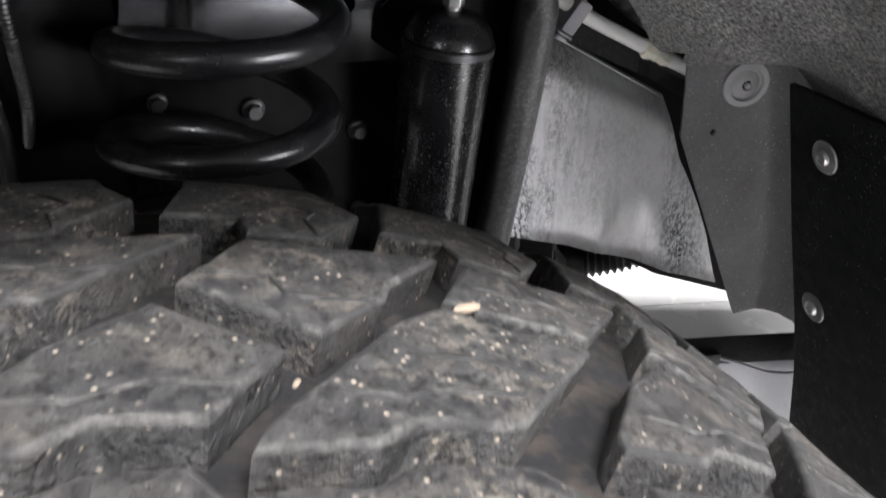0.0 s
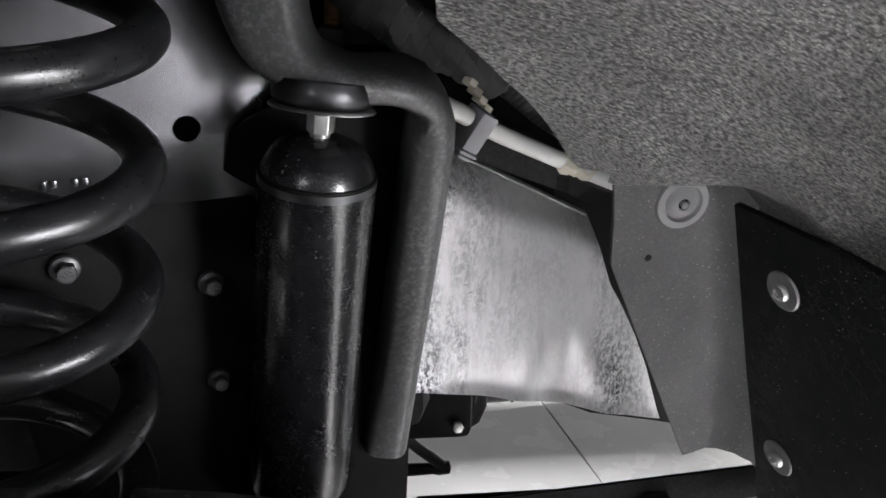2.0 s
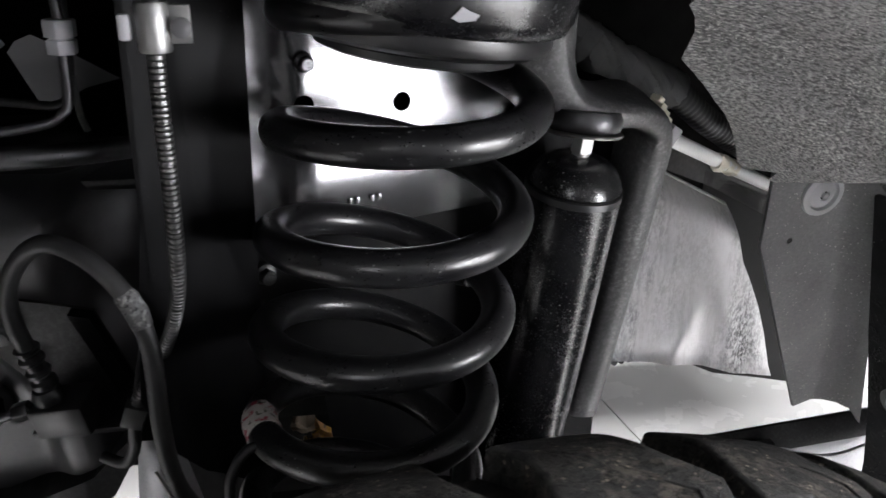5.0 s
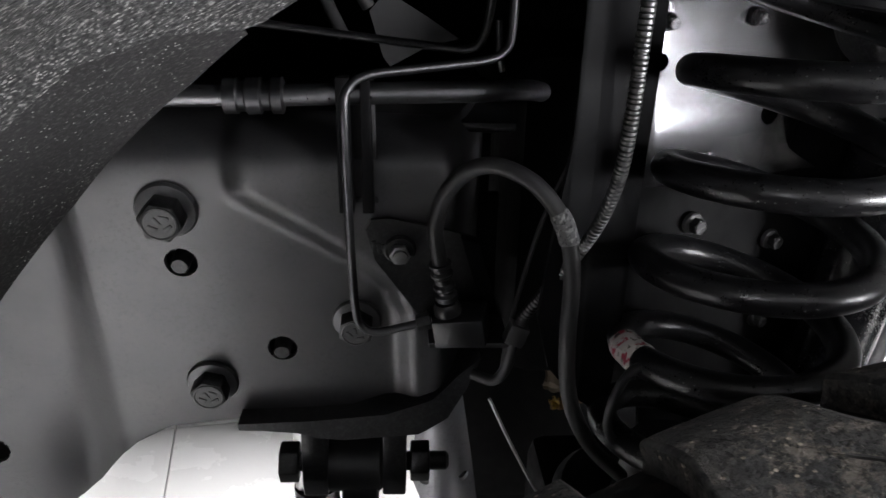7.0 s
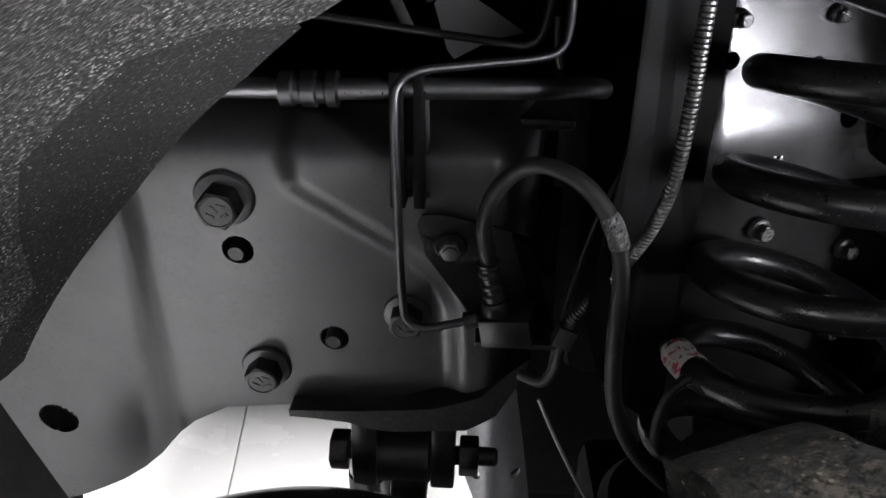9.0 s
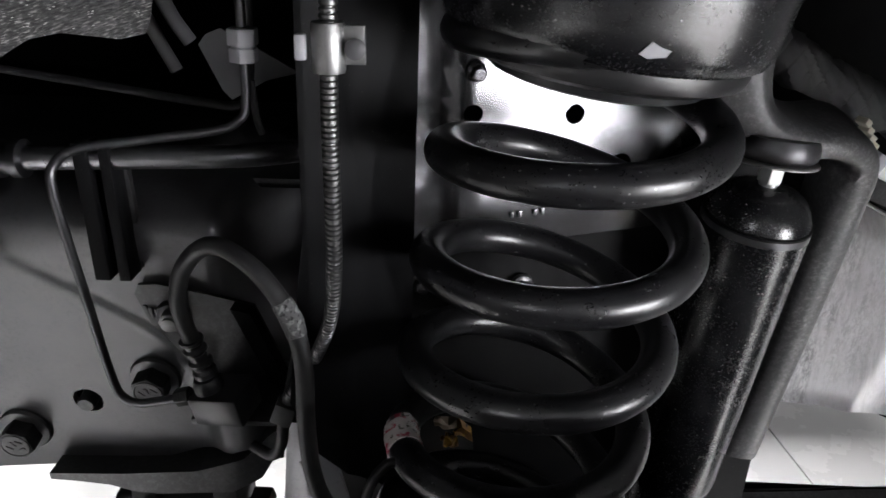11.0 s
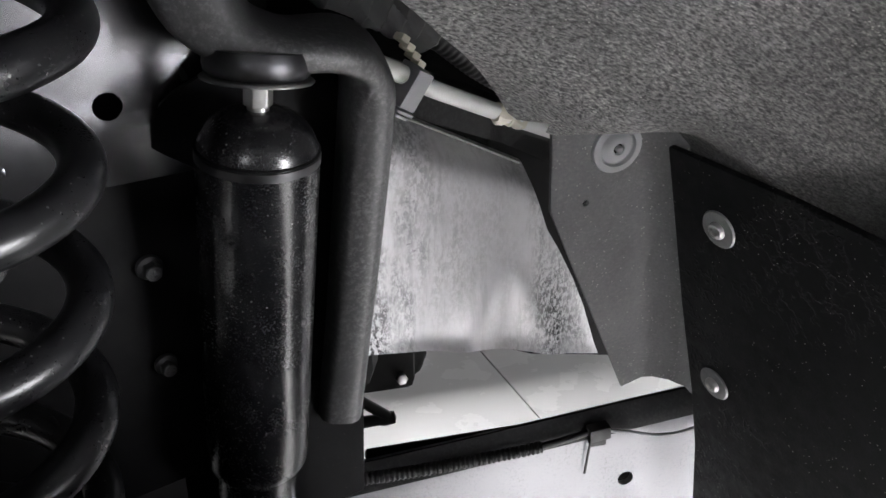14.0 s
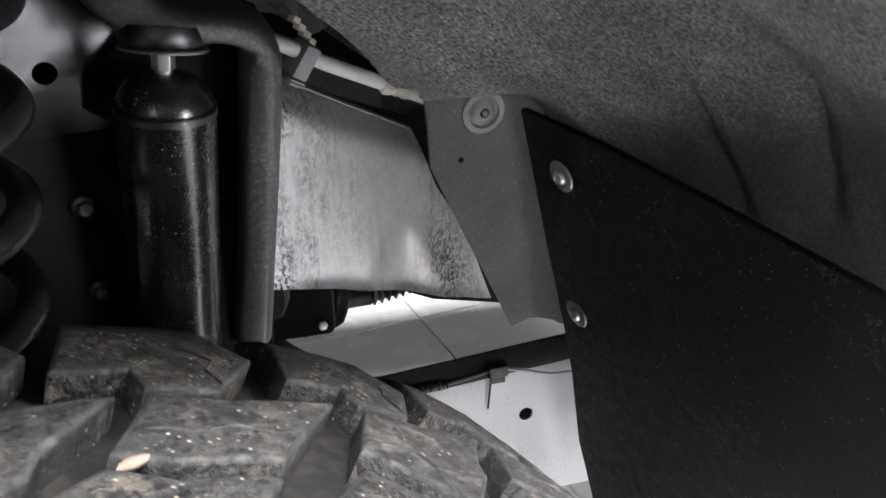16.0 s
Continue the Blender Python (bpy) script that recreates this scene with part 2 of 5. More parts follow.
def paper(name, base, second, third, scale=160):
    m = Nodes(name, base, 0.8, 0.0, 0.2)
    c = m.mix(m.ramp(m.noise(scale, 3), (0.53, 0.0), (0.60, 1.0)), base, second)
    m.set("Base Color", m.mix(m.ramp(m.noise(scale * 1.7, 3), (0.58, 0.0), (0.63, 1.0)), c, third))
    m.bump(m.noise(240, 4), 0.6, 0.0012)
    return m.mat


def plaster(name, colour):
    m = Nodes(name, colour, 0.85)
    m.set("Base Color", m.mix(m.ramp(m.noise(1.5, 4), (0.3, 0.0), (0.7, 0.3)), colour, tuple(c * 0.8 for c in colour)))
    return m.mat


BLACK = painted_steel("chassis_black", (0.010, 0.010, 0.011), 0.34, 0.03, 0.2, 0.0, 0.0, 0.5, 0.5, 0.12)
RAIL = worn_rail()
ARM = painted_steel("arm_coating", (0.34, 0.34, 0.355), 0.43, 0.06, 0.10, 0.3, 0.6)
PANEL = bare_panel()
FRONT = painted_steel("front_rail_coating", (0.075, 0.075, 0.079), 0.33, 0.16, 0.02, 0.30, 0.35, 0.6)
SPRING = enamel("spring_coating", (0.007, 0.007, 0.008), 0.29, 0.020, 0.35, 0.55)
BRACKET = painted_steel("bracket_coating", (0.048, 0.048, 0.049), 0.40, 0.05, 0.4, 0.0, 0.0, 0.5, 0.5, 0.55)
SHOCK = enamel("shock_coating", (0.005, 0.005, 0.006), 0.25, 0.012, 0.4, 0.65)
# near-black; also stands in for shade in gaps, recesses and the bay
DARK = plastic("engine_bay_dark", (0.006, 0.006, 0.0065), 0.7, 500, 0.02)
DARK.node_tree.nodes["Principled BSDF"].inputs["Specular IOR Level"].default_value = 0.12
HOSE = plastic("hose_rubber", (0.014, 0.014, 0.015), 0.45, 700, 0.06)
PLASTIC = plastic("black_plastic", (0.018, 0.018, 0.019), 0.45)
CLOTH = plastic("cloth_tape", (0.085, 0.085, 0.088), 0.7, 900, 0.2, 0.5)
SHEET = mud_plate()
PIPE_COAT = metal("pipe_coating", (0.22, 0.22, 0.23), 0.26, 0.03)
LINE = metal("dark_line_coating", (0.10, 0.10, 0.105), 0.30)
GLOSS = painted_steel("gloss_rubber", (0.010, 0.010, 0.011), 0.32, 0.02, 0.2)
MATTE = painted_steel("matte_black", (0.006, 0.006, 0.0065), 0.45, 0.01, 0.10, 0.0, 0.0, 0.04, 0.5)
GREY_PLASTIC = plastic("grey_plastic", (0.32, 0.32, 0.34), 0.5)
PALE_DUCT = plastic("pale_plastic", (0.17, 0.17, 0.175), 0.45)
CONNECTOR = plastic("connector_plastic", (0.075, 0.075, 0.080), 0.5)
CABLE_ARMOUR = metal("armour_steel", (0.16, 0.16, 0.16), 0.34)
STEEL = metal("zinc_steel", (0.62, 0.62, 0.61), 0.28)
DULL_STEEL = metal("dull_steel", (0.30, 0.30, 0.30), 0.38)
ALU = plastic("pale_pipe", (0.84, 0.84, 0.82), 0.35, 300, 0.1, 0.05)
BRASS = metal("brass", (0.55, 0.35, 0.20), 0.4)
TAPE = plastic("cream_tape", (0.78, 0.74, 0.62), 0.6, 200, 0.1, 0.3)
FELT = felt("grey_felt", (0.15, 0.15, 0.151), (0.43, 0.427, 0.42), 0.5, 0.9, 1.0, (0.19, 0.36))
# darker copy of the liner felt, standing in for shade on the front half
FELT_SHADED = felt("front_felt", (0.046, 0.046, 0.047), (0.135, 0.133, 0.130))
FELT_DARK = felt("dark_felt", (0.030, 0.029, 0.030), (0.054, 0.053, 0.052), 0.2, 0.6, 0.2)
FLANGE = felt("flange_felt", (0.15, 0.15, 0.153), (0.195, 0.194, 0.192), 0.12, 0.5, 0.12)
BOLT_TOP = plastic("bolt_top", (0.075, 0.075, 0.078), 0.45, 300, 0.2)
CLIP = plastic("clip_plastic", (0.33, 0.33, 0.338), 0.55, 500, 0.1)
TREAD, EDGE_RUBBER, GROOVE = rubber_tread(), edge_rubber(), groove_rubber()
TILE = floor_tile()
LABEL = paper("torn_label", (0.50, 0.47, 0.45), (0.34, 0.05, 0.08), (0.10, 0.09, 0.08))
AMBER = paper("amber_label", (0.30, 0.17, 0.08), (0.45, 0.27, 0.05), (0.08, 0.07, 0.06), 90)
SILVER_TAG = paper("silver_tag", (0.12, 0.12, 0.12), (0.26, 0.26, 0.255), (0.03, 0.03, 0.03), 330)
STONE = plastic("pale_stone", (0.17, 0.135, 0.10), 0.85, 200, 0.1, 0.4)
WALL = plaster("grey_wall", (0.07, 0.07, 0.07))
GROUT = plaster("grout", (0.42, 0.42, 0.41))
CHARCOAL = plaster("charcoal_wall", (0.018, 0.018, 0.019))
PANE = Nodes("window_glass", (0.9, 0.95, 1.0), 0.1)
PANE.set("Emission Color", (0.95, 0.97, 1.0, 1))
PANE.set("Emission Strength", 1.0)
PANE = PANE.mat
GLOW = Nodes("panel_diffuser", (0.9, 0.9, 0.9), 0.4)
GLOW.set("Emission Color", (1.0, 0.98, 0.95, 1))
GLOW.set("Emission Strength", 3.0)
GLOW = GLOW.mat

# ---- building helpers ----


def part(name, bm, material, parent=None, label="", smooth=True, recalc=True):
    """Links a bmesh as one mesh object, under a thing or a part."""
    if recalc:
        bmesh.ops.recalc_face_normals(bm, faces=bm.faces)
    me = bpy.data.meshes.new(name)
    bm.to_mesh(me)
    bm.free()
    if smooth:
        me.shade_smooth()
        me.set_sharp_from_angle(angle=radians(38))
    for m in material if isinstance(material, (list, tuple)) else (material,):
        me.materials.append(m)
    ob = new(name, me)
    if parent is not None:
        ob.parent = parent
    if label:
        tagged(ob, label)
    return ob


def thing(name, label, category, group="", kind="", place=(0, 0, 0)):
    ob = new(name)
    ob.location = place
    ob.empty_display_size = 0.02
    return tagged(ob, label, category, group, kind)


def smooth_path(points, step):
    """A Catmull-Rom curve through the points, sampled about every step metres."""
    p = [Vector(v) for v in points]
    p = [2 * p[0] - p[1], *p, 2 * p[-1] - p[-2]]
    out = []
    for a, b, c, d in zip(p, p[1:], p[2:], p[3:]):
        n = max(2, int((c - b).length / step))
        for i in range(n):
            t = i / n
            out.append(0.5 * (2 * b + (c - a) * t + (2 * a - 5 * b + 4 * c - d) * t * t + (3 * b - a - 3 * c + d) * t ** 3))
    out.append(p[-2])
    return out


def sweep(bm, path, radius, sides=10, caps=True):
    """A round tube along a path; radius may be a function of the distance along it."""
    rings, along = [], 0.0
    t0 = (path[1] - path[0]).normalized()
    side = t0.orthogonal().normalized()
    for i, p in enumerate(path):
        t = (path[min(i + 1, len(path) - 1)] - path[max(i - 1, 0)]).normalized()
        side = (side - t * side.dot(t)).normalized()
        up = t.cross(side)
        if i:
            along += (p - path[i - 1]).length
        r = radius(along) if callable(radius) else radius
        rings.append([bm.verts.new(p + r * (math.cos(a) * side + math.sin(a) * up)) for a in (2 * math.pi * k / sides for k in range(sides))])
    for a, b in zip(rings, rings[1:]):
        for k in range(sides):
            bm.faces.new((a[k], a[(k + 1) % sides], b[(k + 1) % sides], b[k]))
    if caps:
        bm.faces.new(rings[0])
        bm.faces.new(rings[-1])
    return bm


def tube(points, radius, sides=10, step=0.006):
    return sweep(bmesh.new(), smooth_path(points, step), radius, sides)


def lathe(profile, segs=40, m=None):
    """A body turned round z from (radius, height) pairs."""
    bm = bmesh.new()
    rings = []
    for r, z in profile:
        if r < 1e-6:
            rings.append([bm.verts.new((0, 0, z))])
        else:
            rings.append([bm.verts.new((r * math.cos(2 * math.pi * k / segs), r * math.sin(2 * math.pi * k / segs), z)) for k in range(segs)])
    for a, b in zip(rings, rings[1:]):
        for k in range(segs):
            j = (k + 1) % segs
            if len(a) == 1:
                bm.faces.new((a[0], b[k], b[j]))
            elif len(b) == 1:
                bm.faces.new((a[k], a[j], b[0]))
            else:
                bm.faces.new((a[k], a[j], b[j], b[k]))
    for ring in (rings[0], rings[-1]):
        if len(ring) > 1:
            bm.faces.new(ring)
    if m is not None:
        bmesh.ops.transform(bm, matrix=m, verts=bm.verts)
    return bm


def join(*parts):
    """Several bmeshes as one."""
    out = bmesh.new()
    for bm in parts:
        me = bpy.data.meshes.new("scratch")
        bm.to_mesh(me)
        out.from_mesh(me)
        bpy.data.meshes.remove(me)
        bm.free()
    return out


def prism(outline, low, high, bevel=0.0, m=None, segments=2):
    """An outline in x and y, raised from low to high, with rounded edges."""
    bm = bmesh.new()
    face = bm.faces.new([bm.verts.new((x, y, low)) for x, y in outline])
    up = bmesh.ops.extrude_face_region(bm, geom=[face])
    for v in up["geom"]:
        if isinstance(v, bmesh.types.BMVert):
            v.co.z = high
    bmesh.ops.recalc_face_normals(bm, faces=bm.faces)
    if bevel:
        bmesh.ops.bevel(bm, geom=list(bm.edges), offset=bevel, segments=segments, profile=0.5, affect="EDGES", clamp_overlap=True)
    if m is not None:
        bmesh.ops.transform(bm, matrix=m, verts=bm.verts)
    return bm


def box(x0, x1, y0, y1, z0, z1, bevel=0.0, m=None):
    return prism([(x0, y0), (x1, y0), (x1, y1), (x0, y1)], z0, z1, bevel, m)


def sheet(outline, depth, thick=0.004, step=0.01, holes=()):
    """Pressed sheet metal: an outline in x and z, its face at y = depth(x, z), with thickness behind it.
    holes: (x, z, radius) cut right through."""
    bm = bmesh.new()
    bm.faces.new([bm.verts.new((x, 0, z)) for x, z in outline])
    bmesh.ops.triangulate(bm, faces=bm.faces)
    xs, zs = [p[0] for p in outline], [p[1] for p in outline]
    for lo, hi, axis in ((min(xs), max(xs), 0), (min(zs), max(zs), 2)):
        at = lo + step
        while at < hi - step * 0.3:
            co, no = [0, 0, 0], [0, 0, 0]
            co[axis], no[axis] = at, 1
            bmesh.ops.bisect_plane(bm, geom=[*bm.verts, *bm.edges, *bm.faces], dist=1e-5, plane_co=co, plane_no=no)
            at += step
    for hx, hz, hr in holes:
        around = [(hx + hr * math.cos(a), hz + hr * math.sin(a), math.cos(a), math.sin(a)) for a in (2 * math.pi * k / 14 for k in range(14))]
        for x, z, nx, nz in around:
            near = [f for f in bm.faces if (f.calc_center_median() - Vector((hx, 0, hz))).length < hr * 3 + step * 1.5]
            geom = {*near, *(e for f in near for e in f.edges), *(v for f in near for v in f.verts)}
            bmesh.ops.bisect_plane(bm, geom=list(geom), dist=1e-6, plane_co=(x, 0, z), plane_no=(nx, 0, nz))
        gone = [f for f in bm.faces if (f.calc_center_median() - Vector((hx, 0, hz))).length < hr * 0.97]
        bmesh.ops.delete(bm, geom=gone, context="FACES")
    front = list(bm.faces)
    for v in bm.verts:
        v.co.y = depth(v.co.x, v.co.z)
    up = bmesh.ops.extrude_face_region(bm, geom=front)
    for v in up["geom"]:
        if isinstance(v, bmesh.types.BMVert):
            v.co.y += thick
    bmesh.ops.recalc_face_normals(bm, faces=bm.faces)
    return bm


def facing(place, normal, spin=0.0):
    """A pose whose z axis is the normal."""
    return Matrix.Translation(place) @ Vector(normal).to_track_quat("Z", "Y").to_matrix().to_4x4() @ Matrix.Rotation(spin, 4, "Z")


def hexagon(width):
    r = width / math.sqrt(3)
    return [(r * math.cos(k * math.pi / 3), r * math.sin(k * math.pi / 3)) for k in range(6)]


def step(a, b, x):
    t = min(1.0, max(0.0, (x - a) / (b - a)))
    return t * t * (3 - 2 * t)


def between(table, x):
    """A value read from a short table of (x, value) pairs."""
    for (a, va), (b, vb) in zip(table, table[1:]):
        if x <= b:
            return va + (vb - va) * max(0.0, (x - a) / (b - a))
    return table[-1][1]

# ---- the showroom round the vehicle ----


def slab(name, x0, x1, y0, y1, z0, z1, material, label, category):
    return tagged(part(name, box(x0, x1, y0, y1, z0, z1), material, None, "", False), label, category, kind="structure")


slab("floor", -4.0, 5.0, -3.62, 6.0, -0.12, -0.006, GROUT, "pale grey floor bed under glossy showroom tiles", "floor")
slab("ceiling", -4.0, 5.0, -3.62, 6.0, 3.2, 3.3, WALL, "plain grey showroom ceiling with light panels", "ceiling")
slab("wall_north", -4.0, 5.0, 6.0, 6.12, -0.12, 3.3, WALL, "plain grey showroom wall behind the vehicle", "wall")
slab("wall_west", -4.12, -4.0, -3.62, 6.12, -0.12, 3.3, WALL, "plain grey showroom side wall", "wall")
# unseen partition, added to darken what the steel panel reflects
partition = box(-4.0, 1.8, -0.006, 3.2, 0.0, 0.10, 0.0, Matrix(((1, 0, 0, 0), (0, 0, -1, -1.9), (0, 1, 0, 0), (0, 0, 0, 1))))
for axis, at in ((0, -1.6), (0, -0.8), (2, 1.25), (2, 1.75)):
    co, no = [0, 0, 0], [0, 0, 0]
    co[axis], no[axis] = at, 1
    bmesh.ops.bisect_plane(partition, geom=[*partition.verts, *partition.edges, *partition.faces], dist=1e-5, plane_co=co, plane_no=no)
opening = [f for f in partition.faces if -1.6 < f.calc_center_median().x < -0.8 and 1.25 < f.calc_center_median().z < 1.75 and abs(f.normal.y) > 0.5]
bmesh.ops.delete(partition, geom=opening, context="FACES")
tagged(part("wall_partition", partition, CHARCOAL, None, "", False), "unseen charcoal partition added to darken reflections, with a small opening", "wall", kind="structure")
# unseen window, added for glints on the front rail and pipe
window = tagged(part("window_3", join(
    box(-1.6, -0.8, -1.99, -1.91, 1.25, 1.28, 0.004), box(-1.6, -0.8, -1.99, -1.91, 1.72, 1.75, 0.004),
    box(-1.6, -1.57, -1.99, -1.91, 1.28, 1.72, 0.004), box(-0.83, -0.8, -1.99, -1.91, 1.28, 1.72, 0.004)), DULL_STEEL),
    "small unseen window in a grey metal frame, added for glints", "window", kind="structure")
part("pane", box(-1.57, -0.83, -1.96, -1.95, 1.28, 1.72), PANE, window, "daylit glass pane", False)
south = box(-4.0, 5.0, -0.006, 3.2, 0.0, 0.12, 0.0, Matrix(((1, 0, 0, 0), (0, 0, -1, -3.5), (0, 1, 0, 0), (0, 0, 0, 1))))
for axis, at in ((0, 3.4), (0, 4.9), (2, 0.10), (2, 1.20)):
    co, no = [0, 0, 0], [0, 0, 0]
    co[axis], no[axis] = at, 1
    bmesh.ops.bisect_plane(south, geom=[*south.verts, *south.edges, *south.faces], dist=1e-5, plane_co=co, plane_no=no)
opening = [f for f in south.faces if 3.4 < f.calc_center_median().x < 4.9 and 0.10 < f.calc_center_median().z < 1.20 and abs(f.normal.y) > 0.5]
bmesh.ops.delete(south, geom=opening, context="FACES")
tagged(part("wall_south", south, WALL, None, "", False), "grey showroom front wall with a low wide window", "wall", kind="structure")
window = tagged(part("window_2", join(
    box(3.4, 4.9, -3.60, -3.50, 0.10, 0.14, 0.004), box(3.4, 4.9, -3.60, -3.50, 1.16, 1.20, 0.004),
    box(3.4, 3.44, -3.60, -3.50, 0.14, 1.16, 0.004), box(4.86, 4.9, -3.60, -3.50, 0.14, 1.16, 0.004)), DULL_STEEL),
    "low wide shop window in a grey metal frame", "window", kind="structure")
part("pane", box(3.44, 4.86, -3.57, -3.56, 0.14, 1.16), PANE, window, "daylit glass pane", False)
east = box(-3.5, 6.0, -0.006, 3.2, -0.12, 0.0, 0.0, Matrix(((0, 0, 1, 5.12), (1, 0, 0, 0), (0, 1, 0, 0), (0, 0, 0, 1))))
for axis, at in ((1, -3.3), (1, -1.2), (2, 0.10), (2, 1.20)):
    co, no = [0, 0, 0], [0, 0, 0]
    co[axis], no[axis] = at, 1
    bmesh.ops.bisect_plane(east, geom=[*east.verts, *east.edges, *east.faces], dist=1e-5, plane_co=co, plane_no=no)
opening = [f for f in east.faces if -3.3 < f.calc_center_median().y < -1.2 and 0.10 < f.calc_center_median().z < 1.20 and abs(f.normal.x) > 0.5]
bmesh.ops.delete(east, geom=opening, context="FACES")
tagged(part("wall_east", east, WALL, None, "", False), "grey showroom side wall with a low wide window", "wall", kind="structure")
window = tagged(part("window_1", join(
    box(5.00, 5.10, -3.3, -1.2, 0.10, 0.14, 0.004), box(5.00, 5.10, -3.3, -1.2, 1.16, 1.20, 0.004),
    box(5.00, 5.10, -3.3, -3.26, 0.14, 1.16, 0.004), box(5.00, 5.10, -1.24, -1.2, 0.14, 1.16, 0.004)), DULL_STEEL),
    "low wide shop window in a grey metal frame", "window", kind="structure")
part("pane", box(5.05, 5.06, -3.26, -1.24, 0.14, 1.16), PANE, window, "daylit glass pane", False)
for px, py, watts in PANELS:
    panel = thing("ceiling_light", "flat white ceiling light panel, switched on", "ceiling light", "ceiling lights", place=(px, py, 3.2))
    part("frame", join(box(-0.62, 0.62, -0.32, -0.29, -0.05, 0, 0.003), box(-0.62, 0.62, 0.29, 0.32, -0.05, 0, 0.003),
                       box(-0.62, -0.59, -0.29, 0.29, -0.05, 0, 0.003), box(0.59, 0.62, -0.29, 0.29, -0.05, 0, 0.003)), WALL, panel)
    part("diffuser", box(-0.59, 0.59, -0.29, 0.29, -0.02, -0.01), GLOW, panel, "glowing white diffuser", False)

# ---- the steel frame of the vehicle ----
frame_thing = thing("chassis_frame", "black painted steel vehicle frame with bolts and pressed panels", "vehicle frame")

EMBOSS = [(-0.377, 0.835), (-0.374, 0.796), (-0.358, 0.785), (-0.309, 0.754), (-0.288, 0.735), (-0.281, 0.715), (-0.279, 0.668), (-0.277, 0.600)]


def emboss_side(x, z):
    """The signed distance from the pressed line: positive on its lower, left side."""
    best, sign = 9.0, 1.0
    for (ax, az), (bx, bz) in zip(EMBOSS, EMBOSS[1:]):
        dx, dz = bx - ax, bz - az
        t = min(1.0, max(0.0, ((x - ax) * dx + (z - az) * dz) / (dx * dx + dz * dz)))
        d = math.hypot(x - ax - t * dx, z - az - t * dz)
        if d < best:
            best, sign = d, 1.0 if (x - ax) * dz - (z - az) * dx < 0 else -1.0
    return -best * sign


def front_face(x, z):
    y = 0.509 - 0.2 * (z - 0.72)
    y -= 0.008 * step(0.009, -0.007, emboss_side(x, z))
    wide = 0.022 + 0.14 * max(0.0, 0.75 - z)
    y += (0.40 * wide + 0.002) * step(-0.464, -0.464 - wide, x)
    y += 5.0 * max(0.0, z - 0.790) ** 2 + 110.0 * max(0.0, z - 0.814) ** 2
    y += 25.0 * max(0.0, x + 0.262) ** 2 * 4
    return y


front_outline = [(-0.225, 0.832), (-0.30, 0.833), (-0.42, 0.834), (-0.47, 0.822), (-0.52, 0.775), (-0.57, 0.725), (-0.625, 0.66), (-0.613, 0.600), (-0.605, 0.555), (-0.592, 0.490),
                 (-0.575, 0.497), (-0.559, 0.506), (-0.538, 0.519), (-0.517, 0.536), (-0.499, 0.556), (-0.483, 0.579), (-0.472, 0.594), (-0.460, 0.606), (-0.448, 0.615), (-0.435, 0.621), (-0.388, 0.627),
                 (-0.349, 0.631), (-0.318, 0.638), (-0.293, 0.648), (-0.27, 0.651), (-0.25, 0.66), (-0.225, 0.685)]
part("front_rail", sheet(front_outline, front_face, 0.005, 0.0034, [(-0.573, 0.584, 0.0145), (-0.411, 0.749, 0.0095), (-0.357, 0.686, 0.0092)]), FRONT, frame_thing, "dull black pressed side plate with raised edges")


part("rail_cover", box(-0.62, -0.215, 0.528, 0.70, 0.822, 0.829, 0.003), BLACK, frame_thing)
# added dark sheet that hides a bright gap behind the rail end
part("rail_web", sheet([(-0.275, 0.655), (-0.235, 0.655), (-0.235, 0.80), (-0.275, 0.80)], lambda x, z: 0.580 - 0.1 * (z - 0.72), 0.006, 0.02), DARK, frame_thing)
# dark sheet standing in for the shade inside the rail hole
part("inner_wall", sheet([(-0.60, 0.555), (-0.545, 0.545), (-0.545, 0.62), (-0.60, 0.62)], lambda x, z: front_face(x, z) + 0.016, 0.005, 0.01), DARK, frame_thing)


def flange_bolt(place, normal, size, spin=0.0, material=BLACK, name="bolt"):
    """A hexagon head on a round flange, with a stamped, slightly dished top."""
    m = facing(place, normal, spin)
    high = 0.004 + size * 0.55
    bolt = part(name, prism(hexagon(size), 0.003, high, size * 0.05, m), material, frame_thing)
    marks = [box(-size * 0.05, size * 0.05, -size * 0.12, size * 0.12, 0, 0.0009, 0.0002, m @ Matrix.Translation((size * ox, size * oy, high)) @ Matrix.Rotation(ang, 4, "Z"))
             for ox, oy, ang in ((-0.2, 0.06, 0.3), (0.02, 0.10, -0.2), (0.22, 0.02, 0.5), (0.05, -0.22, 1.4))]
    part("cap", join(lathe([(size * 0.47, -0.0002), (size * 0.465, 0.0006), (size * 0.42, 0.0009), (size * 0.40, 0.0004), (0, 0.0004)], 28, m @ Matrix.Translation((0, 0, high))), *marks),
         BOLT_TOP if material is BLACK else material, bolt, "dull grey stamped top")
    part("washer", lathe([(size * 0.3, 0), (size * 0.78, 0), (size * 0.80, 0.001), (size * 0.75, 0.0028), (size * 0.5, 0.0042), (size * 0.3, 0.0042)], 32, m), FRONT if material is BLACK else material, bolt)
    return bolt


for bx, bz, s in ((-0.414, 0.784, 0.0220), (-0.403, 0.660, 0.0205), (-0.310, 0.709, 0.0190)):
    flange_bolt((bx, front_face(bx, bz) - 0.0005, bz), (0.0, -1.0, -0.2), s, random.random(), BLACK)
